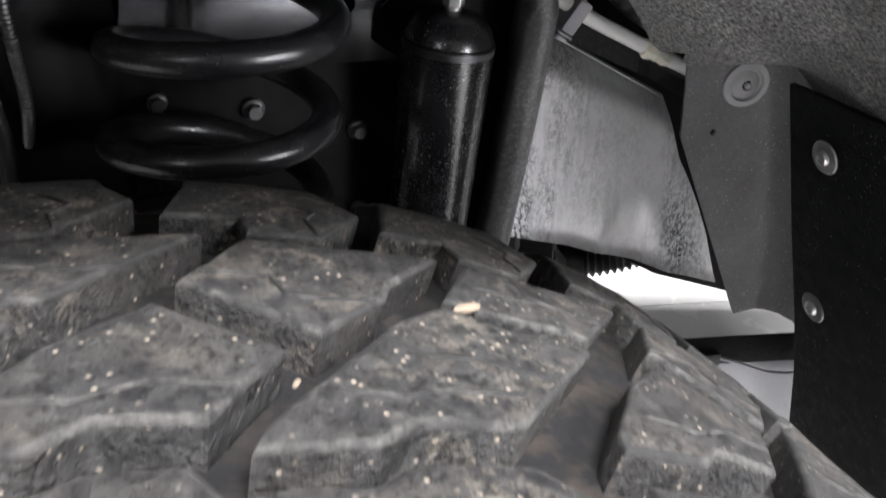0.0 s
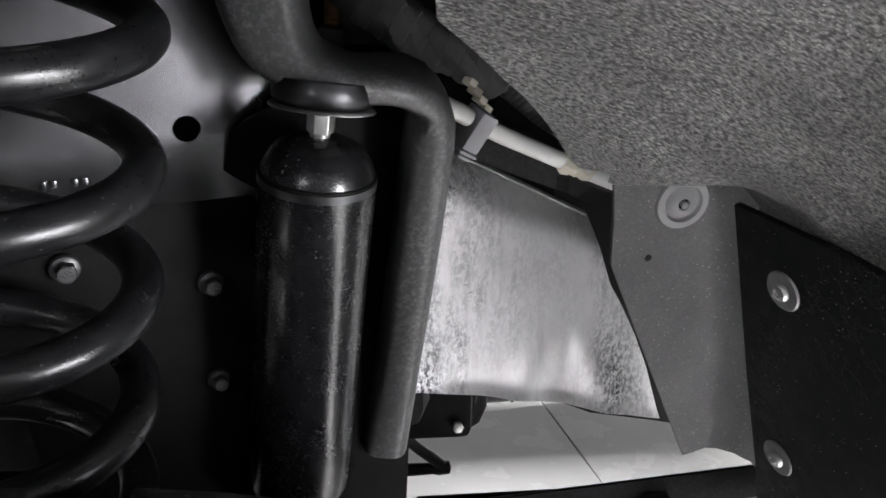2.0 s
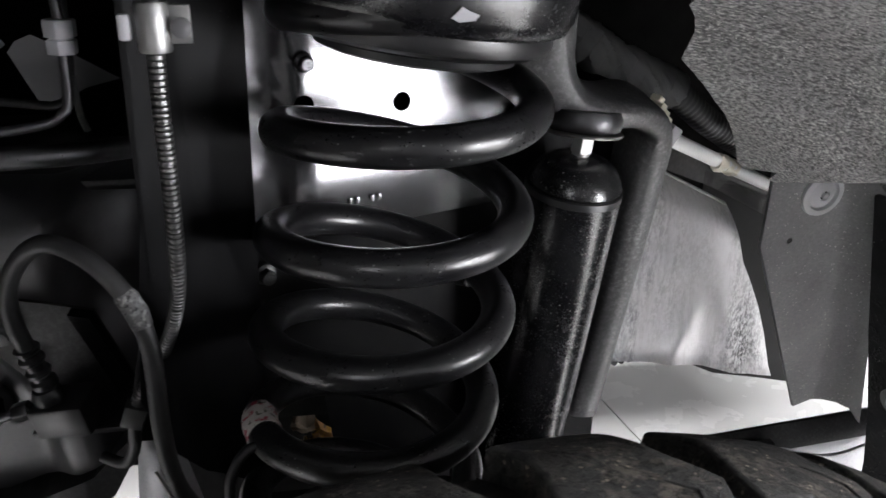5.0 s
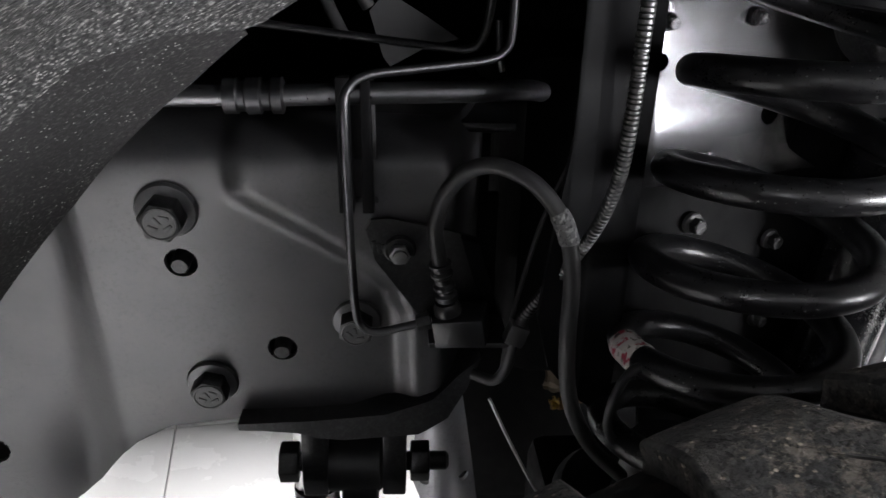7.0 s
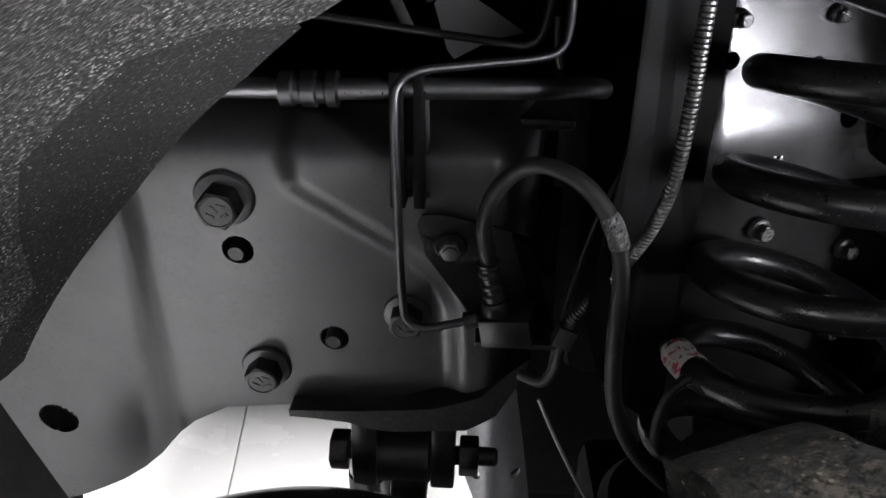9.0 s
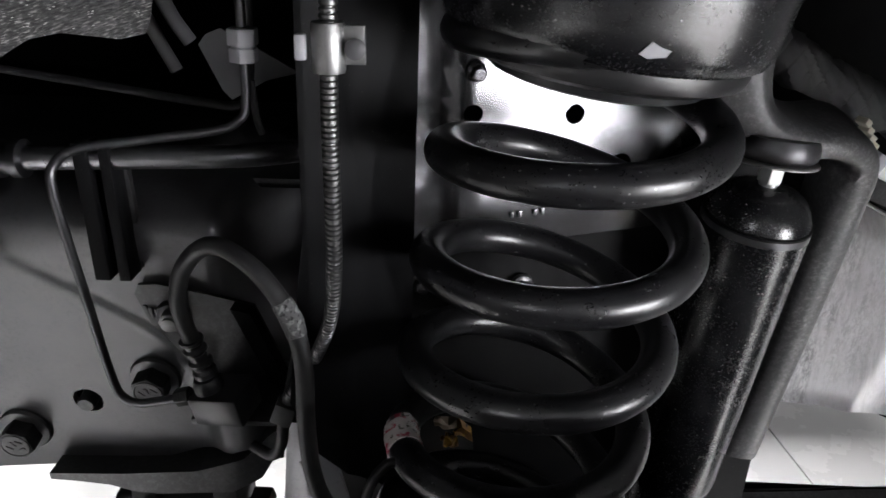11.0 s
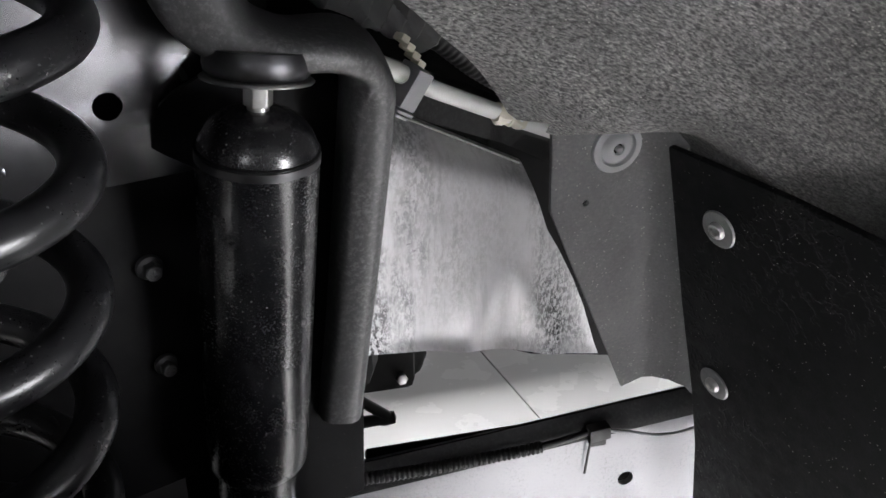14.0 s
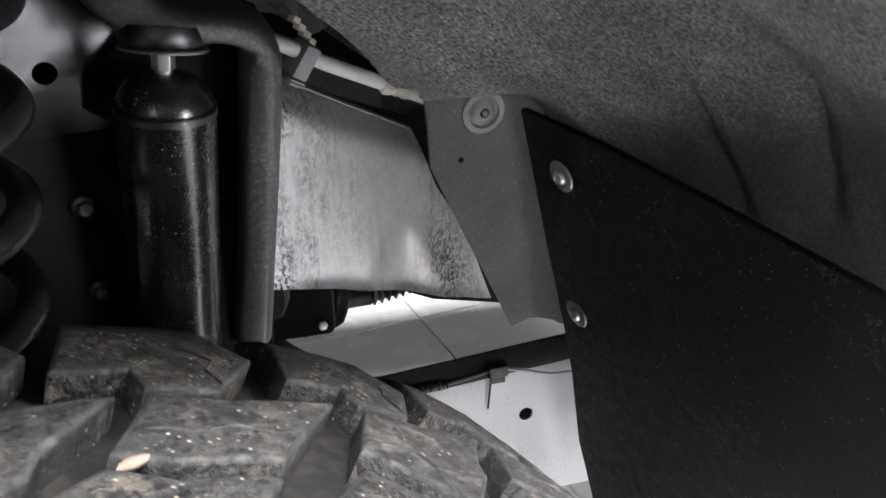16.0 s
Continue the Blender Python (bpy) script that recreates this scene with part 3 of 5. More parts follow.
for bx, bz in ((-0.411, 0.749), (-0.357, 0.686)):
    part("stud", lathe([(0.0055, -0.014), (0.0055, 0.003), (0.0046, 0.0045), (0, 0.0045)], 18, facing((bx, front_face(bx, bz), bz), (0, -1, -0.2))), BLACK, frame_thing)
    # dark disc standing in for the shade inside the stud hole
    part("backing", lathe([(0.0, 0), (0.016, 0), (0.016, 0.002), (0, 0.002)], 20, facing((bx, front_face(bx, bz) + 0.014, bz), (0, -1, -0.2))), DARK, frame_thing)


def tower_face(x, z):
    y = 0.58 + 0.4 * (x + 0.04)
    y += 0.012 * step(-0.128, -0.150, x) - 9.0 * min(max(0.0, 0.832 - z), 0.042) ** 2
    return y


part("inner_panel", sheet([(-0.178, 0.790), (0.03, 0.790), (0.015, 0.86), (-0.004, 0.90), (-0.004, 1.04), (-0.160, 1.04), (-0.168, 0.90)], tower_face, 0.004, 0.008,
                          [(-0.128, 0.863, 0.0052), (-0.070, 0.859, 0.0056), (-0.039, 0.826, 0.0068), (-0.041, 0.90, 0.006)]), PANEL, frame_thing,
     "smooth glossy grey panel with round holes")
# near-black instead of the panel coating, standing in for shade below the fold
part("lower_panel", sheet([(-0.115, 0.60), (0.05, 0.60), (0.05, 0.7895), (-0.178, 0.7895), (-0.178, 0.735), (-0.125, 0.685)], lambda x, z: tower_face(x, z) + 0.0015, 0.004, 0.02), DARK, frame_thing, "lower panel, near-black in place of shade")
for bx, bz, s in ((-0.128, 0.887, 0.0075), (-0.064, 0.889, 0.0075), (-0.156, 0.769, 0.0085), (-0.097, 0.763, 0.0095), (-0.031, 0.743, 0.009), (-0.031, 0.683, 0.008)):
    flange_bolt((bx, tower_face(bx, bz) - 0.0005, bz), (0.37, -0.92, -0.09), s, random.random(), PANEL if bz > 0.85 else BLACK)
# stamped marks that cannot be read, as small raised bars
for k in range(5):
    if k != 2:
        mx, mz = -0.104 + 0.0045 * k, 0.8035
        part("stamp", box(-0.0014, 0.0014, -0.003, 0.003, 0, 0.0008, 0.0003, facing((mx, tower_face(mx, mz), mz), (0.37, -0.92, -0.09))), PANEL, frame_thing)


gusset = sheet([(-0.150, 1.04), (-0.198, 1.04), (-0.197, 0.92), (-0.199, 0.85), (-0.206, 0.80), (-0.212, 0.745), (-0.203, 0.712), (-0.180, 0.680), (-0.158, 0.66), (-0.160, 0.78), (-0.174, 0.835), (-0.171, 0.868), (-0.167, 0.89), (-0.159, 0.925)],
               lambda x, z: 0.441 + 0.5 * (x + 0.195 + 0.10 * max(0.0, 0.86 - z)) + 0.006 * step(-0.188, -0.180, x), 0.005, 0.008)
part("gusset", gusset, MATTE, frame_thing, "dark upright bracket with scuffed paint")


def rear_face(x, z):
    y = 0.626 + 0.38 * (x - 0.124)
    top = 0.805 - 0.53 * (x - 0.103)
    y += 26.0 * max(0.0, z - top + 0.025) ** 2
    low = step(0.695, 0.635, z)
    for cx, lean, width, depth in ((0.170, 0.45, 0.015, -0.0032), (0.197, 0.0, 0.012, 0.0012), (0.223, -0.40, 0.012, -0.0024), (0.262, -0.3, 0.014, -0.0012)):
        y += depth * low * math.exp(-((x - cx - lean * (z - 0.635)) / width) ** 2)
    bottom = between([(0.089, 0.643), (0.135, 0.629), (0.203, 0.604), (0.236, 0.588), (0.304, 0.563)], x)
    y -= 0.003 * step(bottom + 0.008, bottom, z)
    return y


part("rear_rail", sheet([(0.060, 0.652), (0.089, 0.643), (0.135, 0.629), (0.203, 0.604), (0.236, 0.588), (0.294, 0.566), (0.284, 0.592), (0.275, 0.617), (0.262, 0.645), (0.247, 0.673), (0.234, 0.694), (0.225, 0.711), (0.218, 0.728), (0.214, 0.7460),
                         (0.157, 0.7765), (0.108, 0.8025), (0.060, 0.828)], rear_face, 0.005, 0.005), RAIL, frame_thing,
     "worn grey-black frame side with specks and a dented lower edge")
# bright tube draws the highlight on the rail's top edge
part("top_seam", tube([(x, rear_face(x, z) - 0.001, z) for x, z in ((0.095, 0.8085), (0.108, 0.8015), (0.132, 0.7890), (0.157, 0.7755), (0.185, 0.7605), (0.212, 0.7460))], 0.0011, 8), DULL_STEEL, frame_thing, "thin steel tube standing in for the edge highlight")
# near-black sheet draws the flange's shade beside the rail end
part("rail_return", sheet([(0.19, 0.600), (0.236, 0.572), (0.304, 0.545), (0.46, 0.48), (0.46, 0.660), (0.26, 0.745), (0.19, 0.776)], lambda x, z: 0.648 + 0.38 * (x - 0.124), 0.005, 0.03), MATTE, frame_thing, "near-black sheet in place of the shaded gap")
part("rail_top", sheet([(0.060, 0.845), (0.11, 0.825), (0.20, 0.785), (0.26, 0.757), (0.46, 0.665), (0.46, 0.62), (0.20, 0.76), (0.060, 0.82)],
                       lambda x, z: 0.648 + 0.38 * (x - 0.124), 0.06, 0.02), BLACK, frame_thing)
for k, (mx, mz) in enumerate(((0.121, 0.713), (0.124, 0.707))):
    part("stamp", box(-0.002, 0.002, -0.0008, 0.0008, 0, 0.0006, 0.0002, facing((mx, rear_face(mx, mz), mz), (0.38, -1, 0), 0.4 * k)), RAIL, frame_thing)

# the hood over the damper: a pressed neck, an arm and a long leg with a rolled edge


def rolled(points, half_depth, sides=24, step_len=0.004):
    """A pressed bar with a rounded, flattened section; points carry x, y, z and the half width there."""
    path = smooth_path([p[:3] for p in points], step_len)
    run, marks = 0.0, []
    for i, p in enumerate(points):
        run += (Vector(p[:3]) - Vector(points[i - 1][:3])).length if i else 0.0
        marks.append((run, p[3]))
    bm, rings, along = bmesh.new(), [], 0.0
    for i, p in enumerate(path):
        t = (path[min(i + 1, len(path) - 1)] - path[max(i - 1, 0)]).normalized()
        along += (p - path[i - 1]).length if i else 0.0
        out = Vector((0, -1, -0.12))
        out = (out - t * out.dot(t)).normalized()
        side = t.cross(out)
        half = between(marks, along)
        ring = []
        for k in range(sides):
            a = 2 * math.pi * k / sides
            c, s = math.cos(a), math.sin(a)
            ring.append(bm.verts.new(p + side * (half * math.copysign(abs(c) ** 0.6, c)) + out * (half_depth * math.copysign(abs(s) ** 0.6, s))))
        rings.append(ring)
    for a, b in zip(rings, rings[1:]):
        for k in range(sides):
            bm.faces.new((a[k], a[(k + 1) % sides], b[(k + 1) % sides], b[k]))
    bm.faces.new(rings[0])
    bm.faces.new(rings[-1])
    return bm


part("shock_bracket", rolled([(0.006, 0.558, 1.04, 0.026), (0.006, 0.558, 0.96, 0.024), (0.006, 0.558, 0.92, 0.0225), (0.007, 0.558, 0.896, 0.0215), (0.013, 0.558, 0.877, 0.0185),
                                     (0.027, 0.558, 0.8625, 0.0130), (0.047, 0.559, 0.8570, 0.0094), (0.067, 0.564, 0.8550, 0.0085), (0.083, 0.573, 0.8485, 0.0102), (0.0905, 0.580, 0.834, 0.0132),
                                     (0.0890, 0.585, 0.806, 0.0138), (0.0830, 0.590, 0.752, 0.0138), (0.0750, 0.597, 0.686, 0.0138), (0.0660, 0.604, 0.620, 0.0150)], 0.029), BRACKET, frame_thing,
            "satin black pressed bracket with rolled edges over the damper")
# near-black sheet cut to the outline of the shade behind the damper
part("bracket_back", sheet([(-0.034, 0.535), (0.080, 0.545), (0.09, 0.840), (0.020, 0.846), (0.006, 0.838), (-0.009, 0.830), (-0.0155, 0.824), (-0.0215, 0.804), (-0.030, 0.70)],
                           lambda x, z: 0.580 + 0.3 * max(0.0, x - 0.03), 0.008, 0.02), MATTE, frame_thing, "near-black sheet standing in for shade behind the damper")

# the upper spring seat, welded under the tower
SPRING_BASE, SPRING_AXIS = Vector((-0.0921, 0.4497, 0.80)), Vector((0.1228, -0.0267, 1)).normalized()


def on_spring(h):
    return SPRING_BASE + SPRING_AXIS * h


seat_pose = facing(on_spring(0.105), SPRING_AXIS)
seat = part("spring_seat", lathe([(0, 0.018), (0.050, 0.018), (0.0600, 0.0165), (0.0635, 0.0185), (0.0662, 0.024), (0.0672, 0.032), (0.0690, 0.052), (0.0705, 0.077),
                                  (0.0700, 0.10), (0.064, 0.125), (0.045, 0.14), (0, 0.145)], 64, seat_pose), SHOCK, frame_thing, "glossy black spring cup with a chipped rim")
part("isolator", lathe([(0.0, 0.0010), (0.040, 0.0010), (0.0440, 0.0025), (0.0452, 0.0055), (0.0440, 0.0070), (0.0530, 0.0074), (0.0575, 0.0095), (0.0590, 0.0130), (0.0585, 0.0175), (0.0, 0.0175)], 64, seat_pose),
     GLOSS, seat, "black rubber spring isolator ring")
part("seat_arm", box(-0.02, 0.055, 0.02, 0.10, 0.03, 0.11, 0.012, seat_pose), BLACK, seat)
chip_pose = facing(on_spring(0.1285) + Vector((0.006, -0.0665, 0.0)), (0.08, -1, -0.12))
part("paint_chip", prism([(-0.005, -0.001), (-0.002, -0.0025), (0.004, -0.002), (0.0055, 0.0), (0.002, 0.0012), (-0.001, 0.003), (-0.003, 0.001)], 0, 0.0004, 0, chip_pose), GREY_PLASTIC, seat, "chip of bare grey primer")

# ---- the coil spring ----
spring = thing("coil_spring", "black coated steel coil spring, open turns, dusty", "coil spring", place=tuple(on_spring(-0.20)))
RADIUS, WIRE, PITCH = 0.0565, 0.0085, 0.0510
e1 = (Vector((1, 0, 0)) - SPRING_AXIS * SPRING_AXIS.x).normalized()
e2 = SPRING_AXIS.cross(e1)


def coil_point(h_turn):
    """A point of the wire's centre line; h_turn is in degrees round the axis, rising with the turns."""
    h = 0.0785 + PITCH * (h_turn + 95) / 360
    a = radians(h_turn)
    return on_spring(h) + RADIUS * (math.cos(a) * e1 + math.sin(a) * e2)


def coil(first, last, radius, sides, every=5):
    return sweep(bmesh.new(), [coil_point(a) - on_spring(-0.20) for a in np.arange(first, last + 0.1, every)], radius, sides)


part("coil", coil(-95 - 360 * 5.2, 330, WIRE, 20), SPRING, spring)
tag = coil(-360 * 3 - 183, -360 * 3 - 160, WIRE + 0.0006, 16, 2.5)
for v in tag.verts:
    v.co += Vector(noise.noise_vector(v.co * 220)) * 0.0011
part("paper_tag", tag, LABEL, spring, "torn red and white paper label wrapped round the wire")

# ---- the damper ----
SHOCK_AXIS = Vector((0.0922, -0.1145, 1)).normalized()


def on_shock(z):
    return Vector((0.0254, 0.5449, 0.75)) + SHOCK_AXIS * ((z - 0.75) / SHOCK_AXIS.z)


shock = thing("shock_absorber", "satin black telescopic damper with a domed top and dusty tube", "shock absorber", place=tuple(on_shock(0.5)))
base = facing((0, 0, 0), SHOCK_AXIS)


def shock_part(name, profile, z, material, label="", segs=48):
    return part(name, lathe(profile, segs, Matrix.Translation(on_shock(z) - on_shock(0.5)) @ base), material, shock, label)


shock_part("tube", [(0.0276, 0), (0.0288, 0.002), (0.0292, 0.006), (0.0295, 0.05), (0.0296, 0.1930), (0.0294, 0.1970), (0.0284, 0.2025), (0.0264, 0.2075), (0.0235, 0.2118),
                    (0.0195, 0.2150), (0.0150, 0.2172), (0.0105, 0.2184), (0.0060, 0.2188), (0.0, 0.2188)], 0.615, SHOCK, "", 64)
shock_part("seam_ring", [(0.0290, 0), (0.02985, 0.0005), (0.02985, 0.0046), (0.0290, 0.0052)], 0.8070, LINE, "scuffed grey crimped seam ring", 64)
# raised black ring draws the dark line of shade above the seam
shock_part("crease", [(0.0290, 0), (0.02975, 0.0003), (0.02975, 0.0010), (0.0290, 0.0013)], 0.8123, MATTE, "", 64)
shock_part("inner_tube", [(0.0232, 0), (0.0232, 0.21), (0, 0.21)], 0.41, SHOCK)
shock_part("rod", [(0.0052, 0), (0.0052, 0.016), (0, 0.016)], 0.822, STEEL, "bright steel rod", 16)
nut = prism(hexagon(0.0120), 0, 0.0115, 0.0005, Matrix.Translation(on_shock(0.8335) - on_shock(0.5)) @ base @ Matrix.Rotation(0.45, 4, "Z"))
part("nut", nut, STEEL, shock, "bright zinc hexagon nut", smooth=False)
bush_pose = facing(on_shock(0.8428) - on_shock(0.5) + Vector((0, 0.010, 0)), (0.10, 0.05, 1))
part("washer", lathe([(0.006, 0), (0.0262, 0.0003), (0.0268, 0.0011), (0.0262, 0.0019), (0.006, 0.0022)], 48, bush_pose), STEEL, shock, "thin steel washer")
part("bushing", lathe([(0.006, 0.0022), (0.0225, 0.0022), (0.0246, 0.0042), (0.0254, 0.0078), (0.0250, 0.0115), (0.0238, 0.0150), (0.006, 0.0150)], 48, bush_pose), LINE, shock, "worn dark rubber mounting bush")
part("lower_eye", lathe([(0.008, -0.02), (0.022, -0.02), (0.022, 0.02), (0.008, 0.02)], 24, Matrix.Translation(on_shock(0.40) - on_shock(0.5)) @ pose(0, 0, 0, 90)), SHOCK, shock)

# ---- the tyre ----
TYRE_R, TREAD_DEPTH = 0.408, 0.013
tyre = thing("tyre", "dusty black off-road tyre with deep blocky tread", "tyre", place=(-0.0816, 0.1611, 0.408))
tyre.rotation_euler = (0, 0, radians(16.7))


def crown(v):
    """How far the tread falls away towards its shoulders."""
    return 0.0035 * (v / 0.1) ** 2 + 2.0 * max(0.0, abs(v) - 0.112) ** 1.5


profile = [(TYRE_R - TREAD_DEPTH - crown(v), v) for v in np.linspace(-0.140, 0.140, 29)]
side = [(0.345, 0.152), (0.31, 0.156), (0.27, 0.148), (0.232, 0.128), (0.216, 0.118)]
ring = [(r, -v) for r, v in side[::-1]] + profile + side + [(0.225, 0.105), (0.30, 0.140), (0.36, 0.120), (0.375, 0), (0.36, -0.120), (0.30, -0.140), (0.225, -0.105)]
carcass = bmesh.new()
segs = 140
loops = [[carcass.verts.new((r * math.sin(2 * math.pi * k / segs), v, r * math.cos(2 * math.pi * k / segs))) for k in range(segs)] for r, v in ring]
for a, b in zip(loops, loops[1:] + loops[:1]):
    for k in range(segs):
        carcass.faces.new((a[k], a[(k + 1) % segs], b[(k + 1) % segs], b[k]))
part("carcass", carcass, GROOVE, tyre, "black rubber casing with dirt in the grooves")

PITCHES = 17
PITCH_ANGLE = 2 * math.pi / PITCHES
# two unlike pitches that follow each other round the tread: outlines in mm along and across it
SHOULDER = [(42, 77), (66, 76), (68, 64), (92, 62), (111, 91), (98, 113), (98, 139), (50, 139), (50, 113)]
SHOULDER_LATER = [(113, 78), (137, 77), (139, 64), (164, 62), (187, 92), (174, 114), (174, 139), (122, 139), (122, 114)]
CENTRE = [(46, 28), (66, 60), (92, 57), (131, 61), (107, 33), (103, 23), (80, 0)]
CENTRE_LATER = [(120, 29), (139, 62), (165, 59), (207, 62), (169, 20), (159, 21), (137, 21)]
INNER = [(19, 0), (42, 18), (72, -5), (54, -31), (31, -30), (22, -37), (-6, -37), (-4, -30)]
INNER_LATER = [(102, 13), (119, 24), (137, 15), (159, 15), (165, 12), (122, -33), (94, -34), (84, -41), (59, -41), (61, -35), (82, -11)]
OUTER = [(-6, -47), (20, -47), (31, -42), (50, -42), (56, -52), (48, -86), (48, -139), (-6, -139), (-6, -86)]
OUTER_LATER = [(62, -50), (82, -50), (92, -44), (118, -44), (130, -54), (122, -86), (122, -139), (64, -139), (64, -86)]
SIPES = {
    "shoulder": [[(84, 94), (92, 86), (88, 78), (90, 66)]],
    "shoulder_later": [[(160, 96), (168, 87), (163, 78), (166, 66)]],
    "centre": [[(52, 33), (60, 33), (71, 31), (74, 21), (83, 19), (98, 20)]],
    "centre_later": [[(134, 40), (150, 37), (158, 41), (172, 36), (188, 39)]],
    "inner": [[(10, -20), (28, -22), (42, -17), (58, -20)]],
    "inner_later": [[(80, -22), (94, -24), (107, -20), (113, -21), (126, -20)], [(92, 3), (105, -6), (123, -6), (140, -12)]],
    "outer": [[(2, -80), (18, -74), (24, -80), (40, -74)]],
    "outer_later": [[(72, -80), (90, -74), (98, -80), (116, -74)]],
}


def near_line(line, x, y):
    best = 9e9
    for (ax, ay), (bx, by) in zip(line, line[1:]):
        dx, dy = bx - ax, by - ay
        t = min(1.0, max(0.0, ((x - ax) * dx + (y - ay) * dy) / (dx * dx + dy * dy)))
        best = min(best, math.hypot(x - ax - t * dx, y - ay - t * dy))
    return best


def tread_block(poly, sipes, seed):
    """A rubber lug on the tread: a bevelled prism, cut by thin zigzag sipes, its top worn uneven, wrapped on the crown."""
    mx, my = sum(p[0] for p in poly) / len(poly), sum(p[1] for p in poly) / len(poly)
    poly = [(x - 1.2 * (x - mx) / math.hypot(x - mx, y - my), y - 1.2 * (y - my) / math.hypot(x - mx, y - my)) for x, y in poly]
    bm = prism(poly, -TREAD_DEPTH * 1000 - 3, 0, 0.0)
    low, high = min(v.co.z for v in bm.verts), 0.0
    top = [e for e in bm.edges if all(v.co.z > -0.1 for v in e.verts)]
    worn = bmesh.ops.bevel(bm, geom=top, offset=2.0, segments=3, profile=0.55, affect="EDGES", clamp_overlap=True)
    # edge faces get the scuffed tone that also stands in for caught light
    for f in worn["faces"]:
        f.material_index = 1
    xs, ys = [p[0] for p in poly], [p[1] for p in poly]
    for lo, hi, axis in ((min(xs), max(xs), 0), (min(ys), max(ys), 1)):
        at = lo + 6
        while at < hi - 2:
            co, no = [0, 0, 0], [0, 0, 0]
            co[axis], no[axis] = at, 1
            bmesh.ops.bisect_plane(bm, geom=[*bm.verts, *bm.edges, *bm.faces], dist=1e-4, plane_co=co, plane_no=no)
            at += 6
    for line in sipes:
        for (ax, ay), (bx, by) in zip(line, line[1:]):
            n = Vector((-(by - ay), bx - ax, 0)).normalized()
            for off in (-0.62, -0.40, 0.40, 0.62):
                sel = [f for f in bm.faces if f.calc_center_median().z > -1.5 and near_line([(ax, ay), (bx, by)], f.calc_center_median().x, f.calc_center_median().y) < 7]
                geom = {*sel, *(e for f in sel for e in f.edges), *(v for f in sel for v in f.verts)}
                bmesh.ops.bisect_plane(bm, geom=list(geom), dist=1e-4, plane_co=(ax + n.x * off, ay + n.y * off, 0), plane_no=n)
    bmesh.ops.triangulate(bm, faces=[f for f in bm.faces if len(f.verts) > 4])
    for v in bm.verts:
        if v.co.z > -1.3:
            d = min([near_line(line, v.co.x, v.co.y) for line in sipes], default=9)
            if d < 0.5 and v.co.z > -0.2:
                v.co.z += 0.75
            v.co.z += 0.35 * noise.noise(Vector((v.co.x * 0.09 + seed, v.co.y * 0.09, 0)))
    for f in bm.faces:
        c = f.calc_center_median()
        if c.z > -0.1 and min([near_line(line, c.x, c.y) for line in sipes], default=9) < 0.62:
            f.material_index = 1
    for v in bm.verts:
        s, w, h = v.co.x / 1000, v.co.y / 1000, v.co.z / 1000
        w += 0.0006 * noise.noise(Vector((s * 150, w * 150, seed)))
        r, a = TYRE_R - crown(w) + h, s / TYRE_R
        v.co = (r * math.sin(a), w, r * math.cos(a))
    return bm


for kind, poly in (("shoulder", SHOULDER), ("shoulder_later", SHOULDER_LATER), ("centre", CENTRE), ("centre_later", CENTRE_LATER),
                   ("inner", INNER), ("inner_later", INNER_LATER), ("outer", OUTER), ("outer_later", OUTER_LATER)):
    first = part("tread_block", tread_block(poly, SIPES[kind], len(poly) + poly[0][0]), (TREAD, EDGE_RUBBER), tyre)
    for k in range(1, PITCHES):
        again = new("tread_block", first.data)
        again.parent = tyre
        again.rotation_euler = (0, PITCH_ANGLE * k, 0)


def on_tread(s, v, h=0.0):
    r, a = TYRE_R - crown(v) + h, s / TYRE_R
    return Matrix.LocRotScale(tyre.location, tyre.rotation_euler, None) @ Vector((r * math.sin(a), v, r * math.cos(a)))


for s, v, h, size, turn in ((0.1255, 0.0225, 0.0005, 0.0043, 0.4), (0.071, -0.020, 0.0002, 0.0016, 1.2)):
    bm = bmesh.new()
    bmesh.ops.create_icosphere(bm, subdivisions=2, radius=1)
    for q in bm.verts:
        q.co *= 1 + 0.25 * noise.noise(q.co * 1.7 + Vector((s * 90, 0, 0)))
    bmesh.ops.transform(bm, matrix=Matrix.Translation(on_tread(s, v, h)) @ Matrix.Rotation(turn, 4, "Z") @ Matrix.Diagonal((size, size * 0.45, size * 0.35, 1)), verts=bm.verts)
    tagged(part("pebble", bm, STONE), "small pale stone lying on the tyre tread", "pebble", "stones on the tyre")

# ---- the wheel that carries the tyre ----
wheel = thing("wheel", "dark painted steel wheel inside the tyre", "wheel", place=(-0.0816, 0.1611, 0.408))
wheel.rotation_euler = (0, 0, radians(16.7))
turned = pose(0, 0, 0, -90)
part("barrel", lathe([(0.226, -0.122), (0.214, -0.118), (0.208, -0.10), (0.190, -0.06), (0.186, 0.05), (0.208, 0.10), (0.214, 0.118), (0.226, 0.122), (0.212, 0.122), (0.202, 0.10),
                      (0.180, 0.05), (0.184, -0.06), (0.202, -0.10), (0.212, -0.122)], 64, turned), BLACK, wheel)
part("disc", lathe([(0, -0.050), (0.07, -0.055), (0.13, -0.075), (0.186, -0.058), (0.186, -0.050), (0.13, -0.066), (0.07, -0.046), (0, -0.040)], 64, turned), BLACK, wheel)
part("brake_rotor", lathe([(0, 0.03), (0.085, 0.03), (0.085, 0.012), (0.165, 0.010), (0.165, -0.012), (0.08, -0.012), (0, -0.03)], 48, turned), DULL_STEEL, wheel, "dull steel brake rotor")

# ---- the wheel arch liner ----
ARCH_X, ARCH_Z = -0.070, 0.396
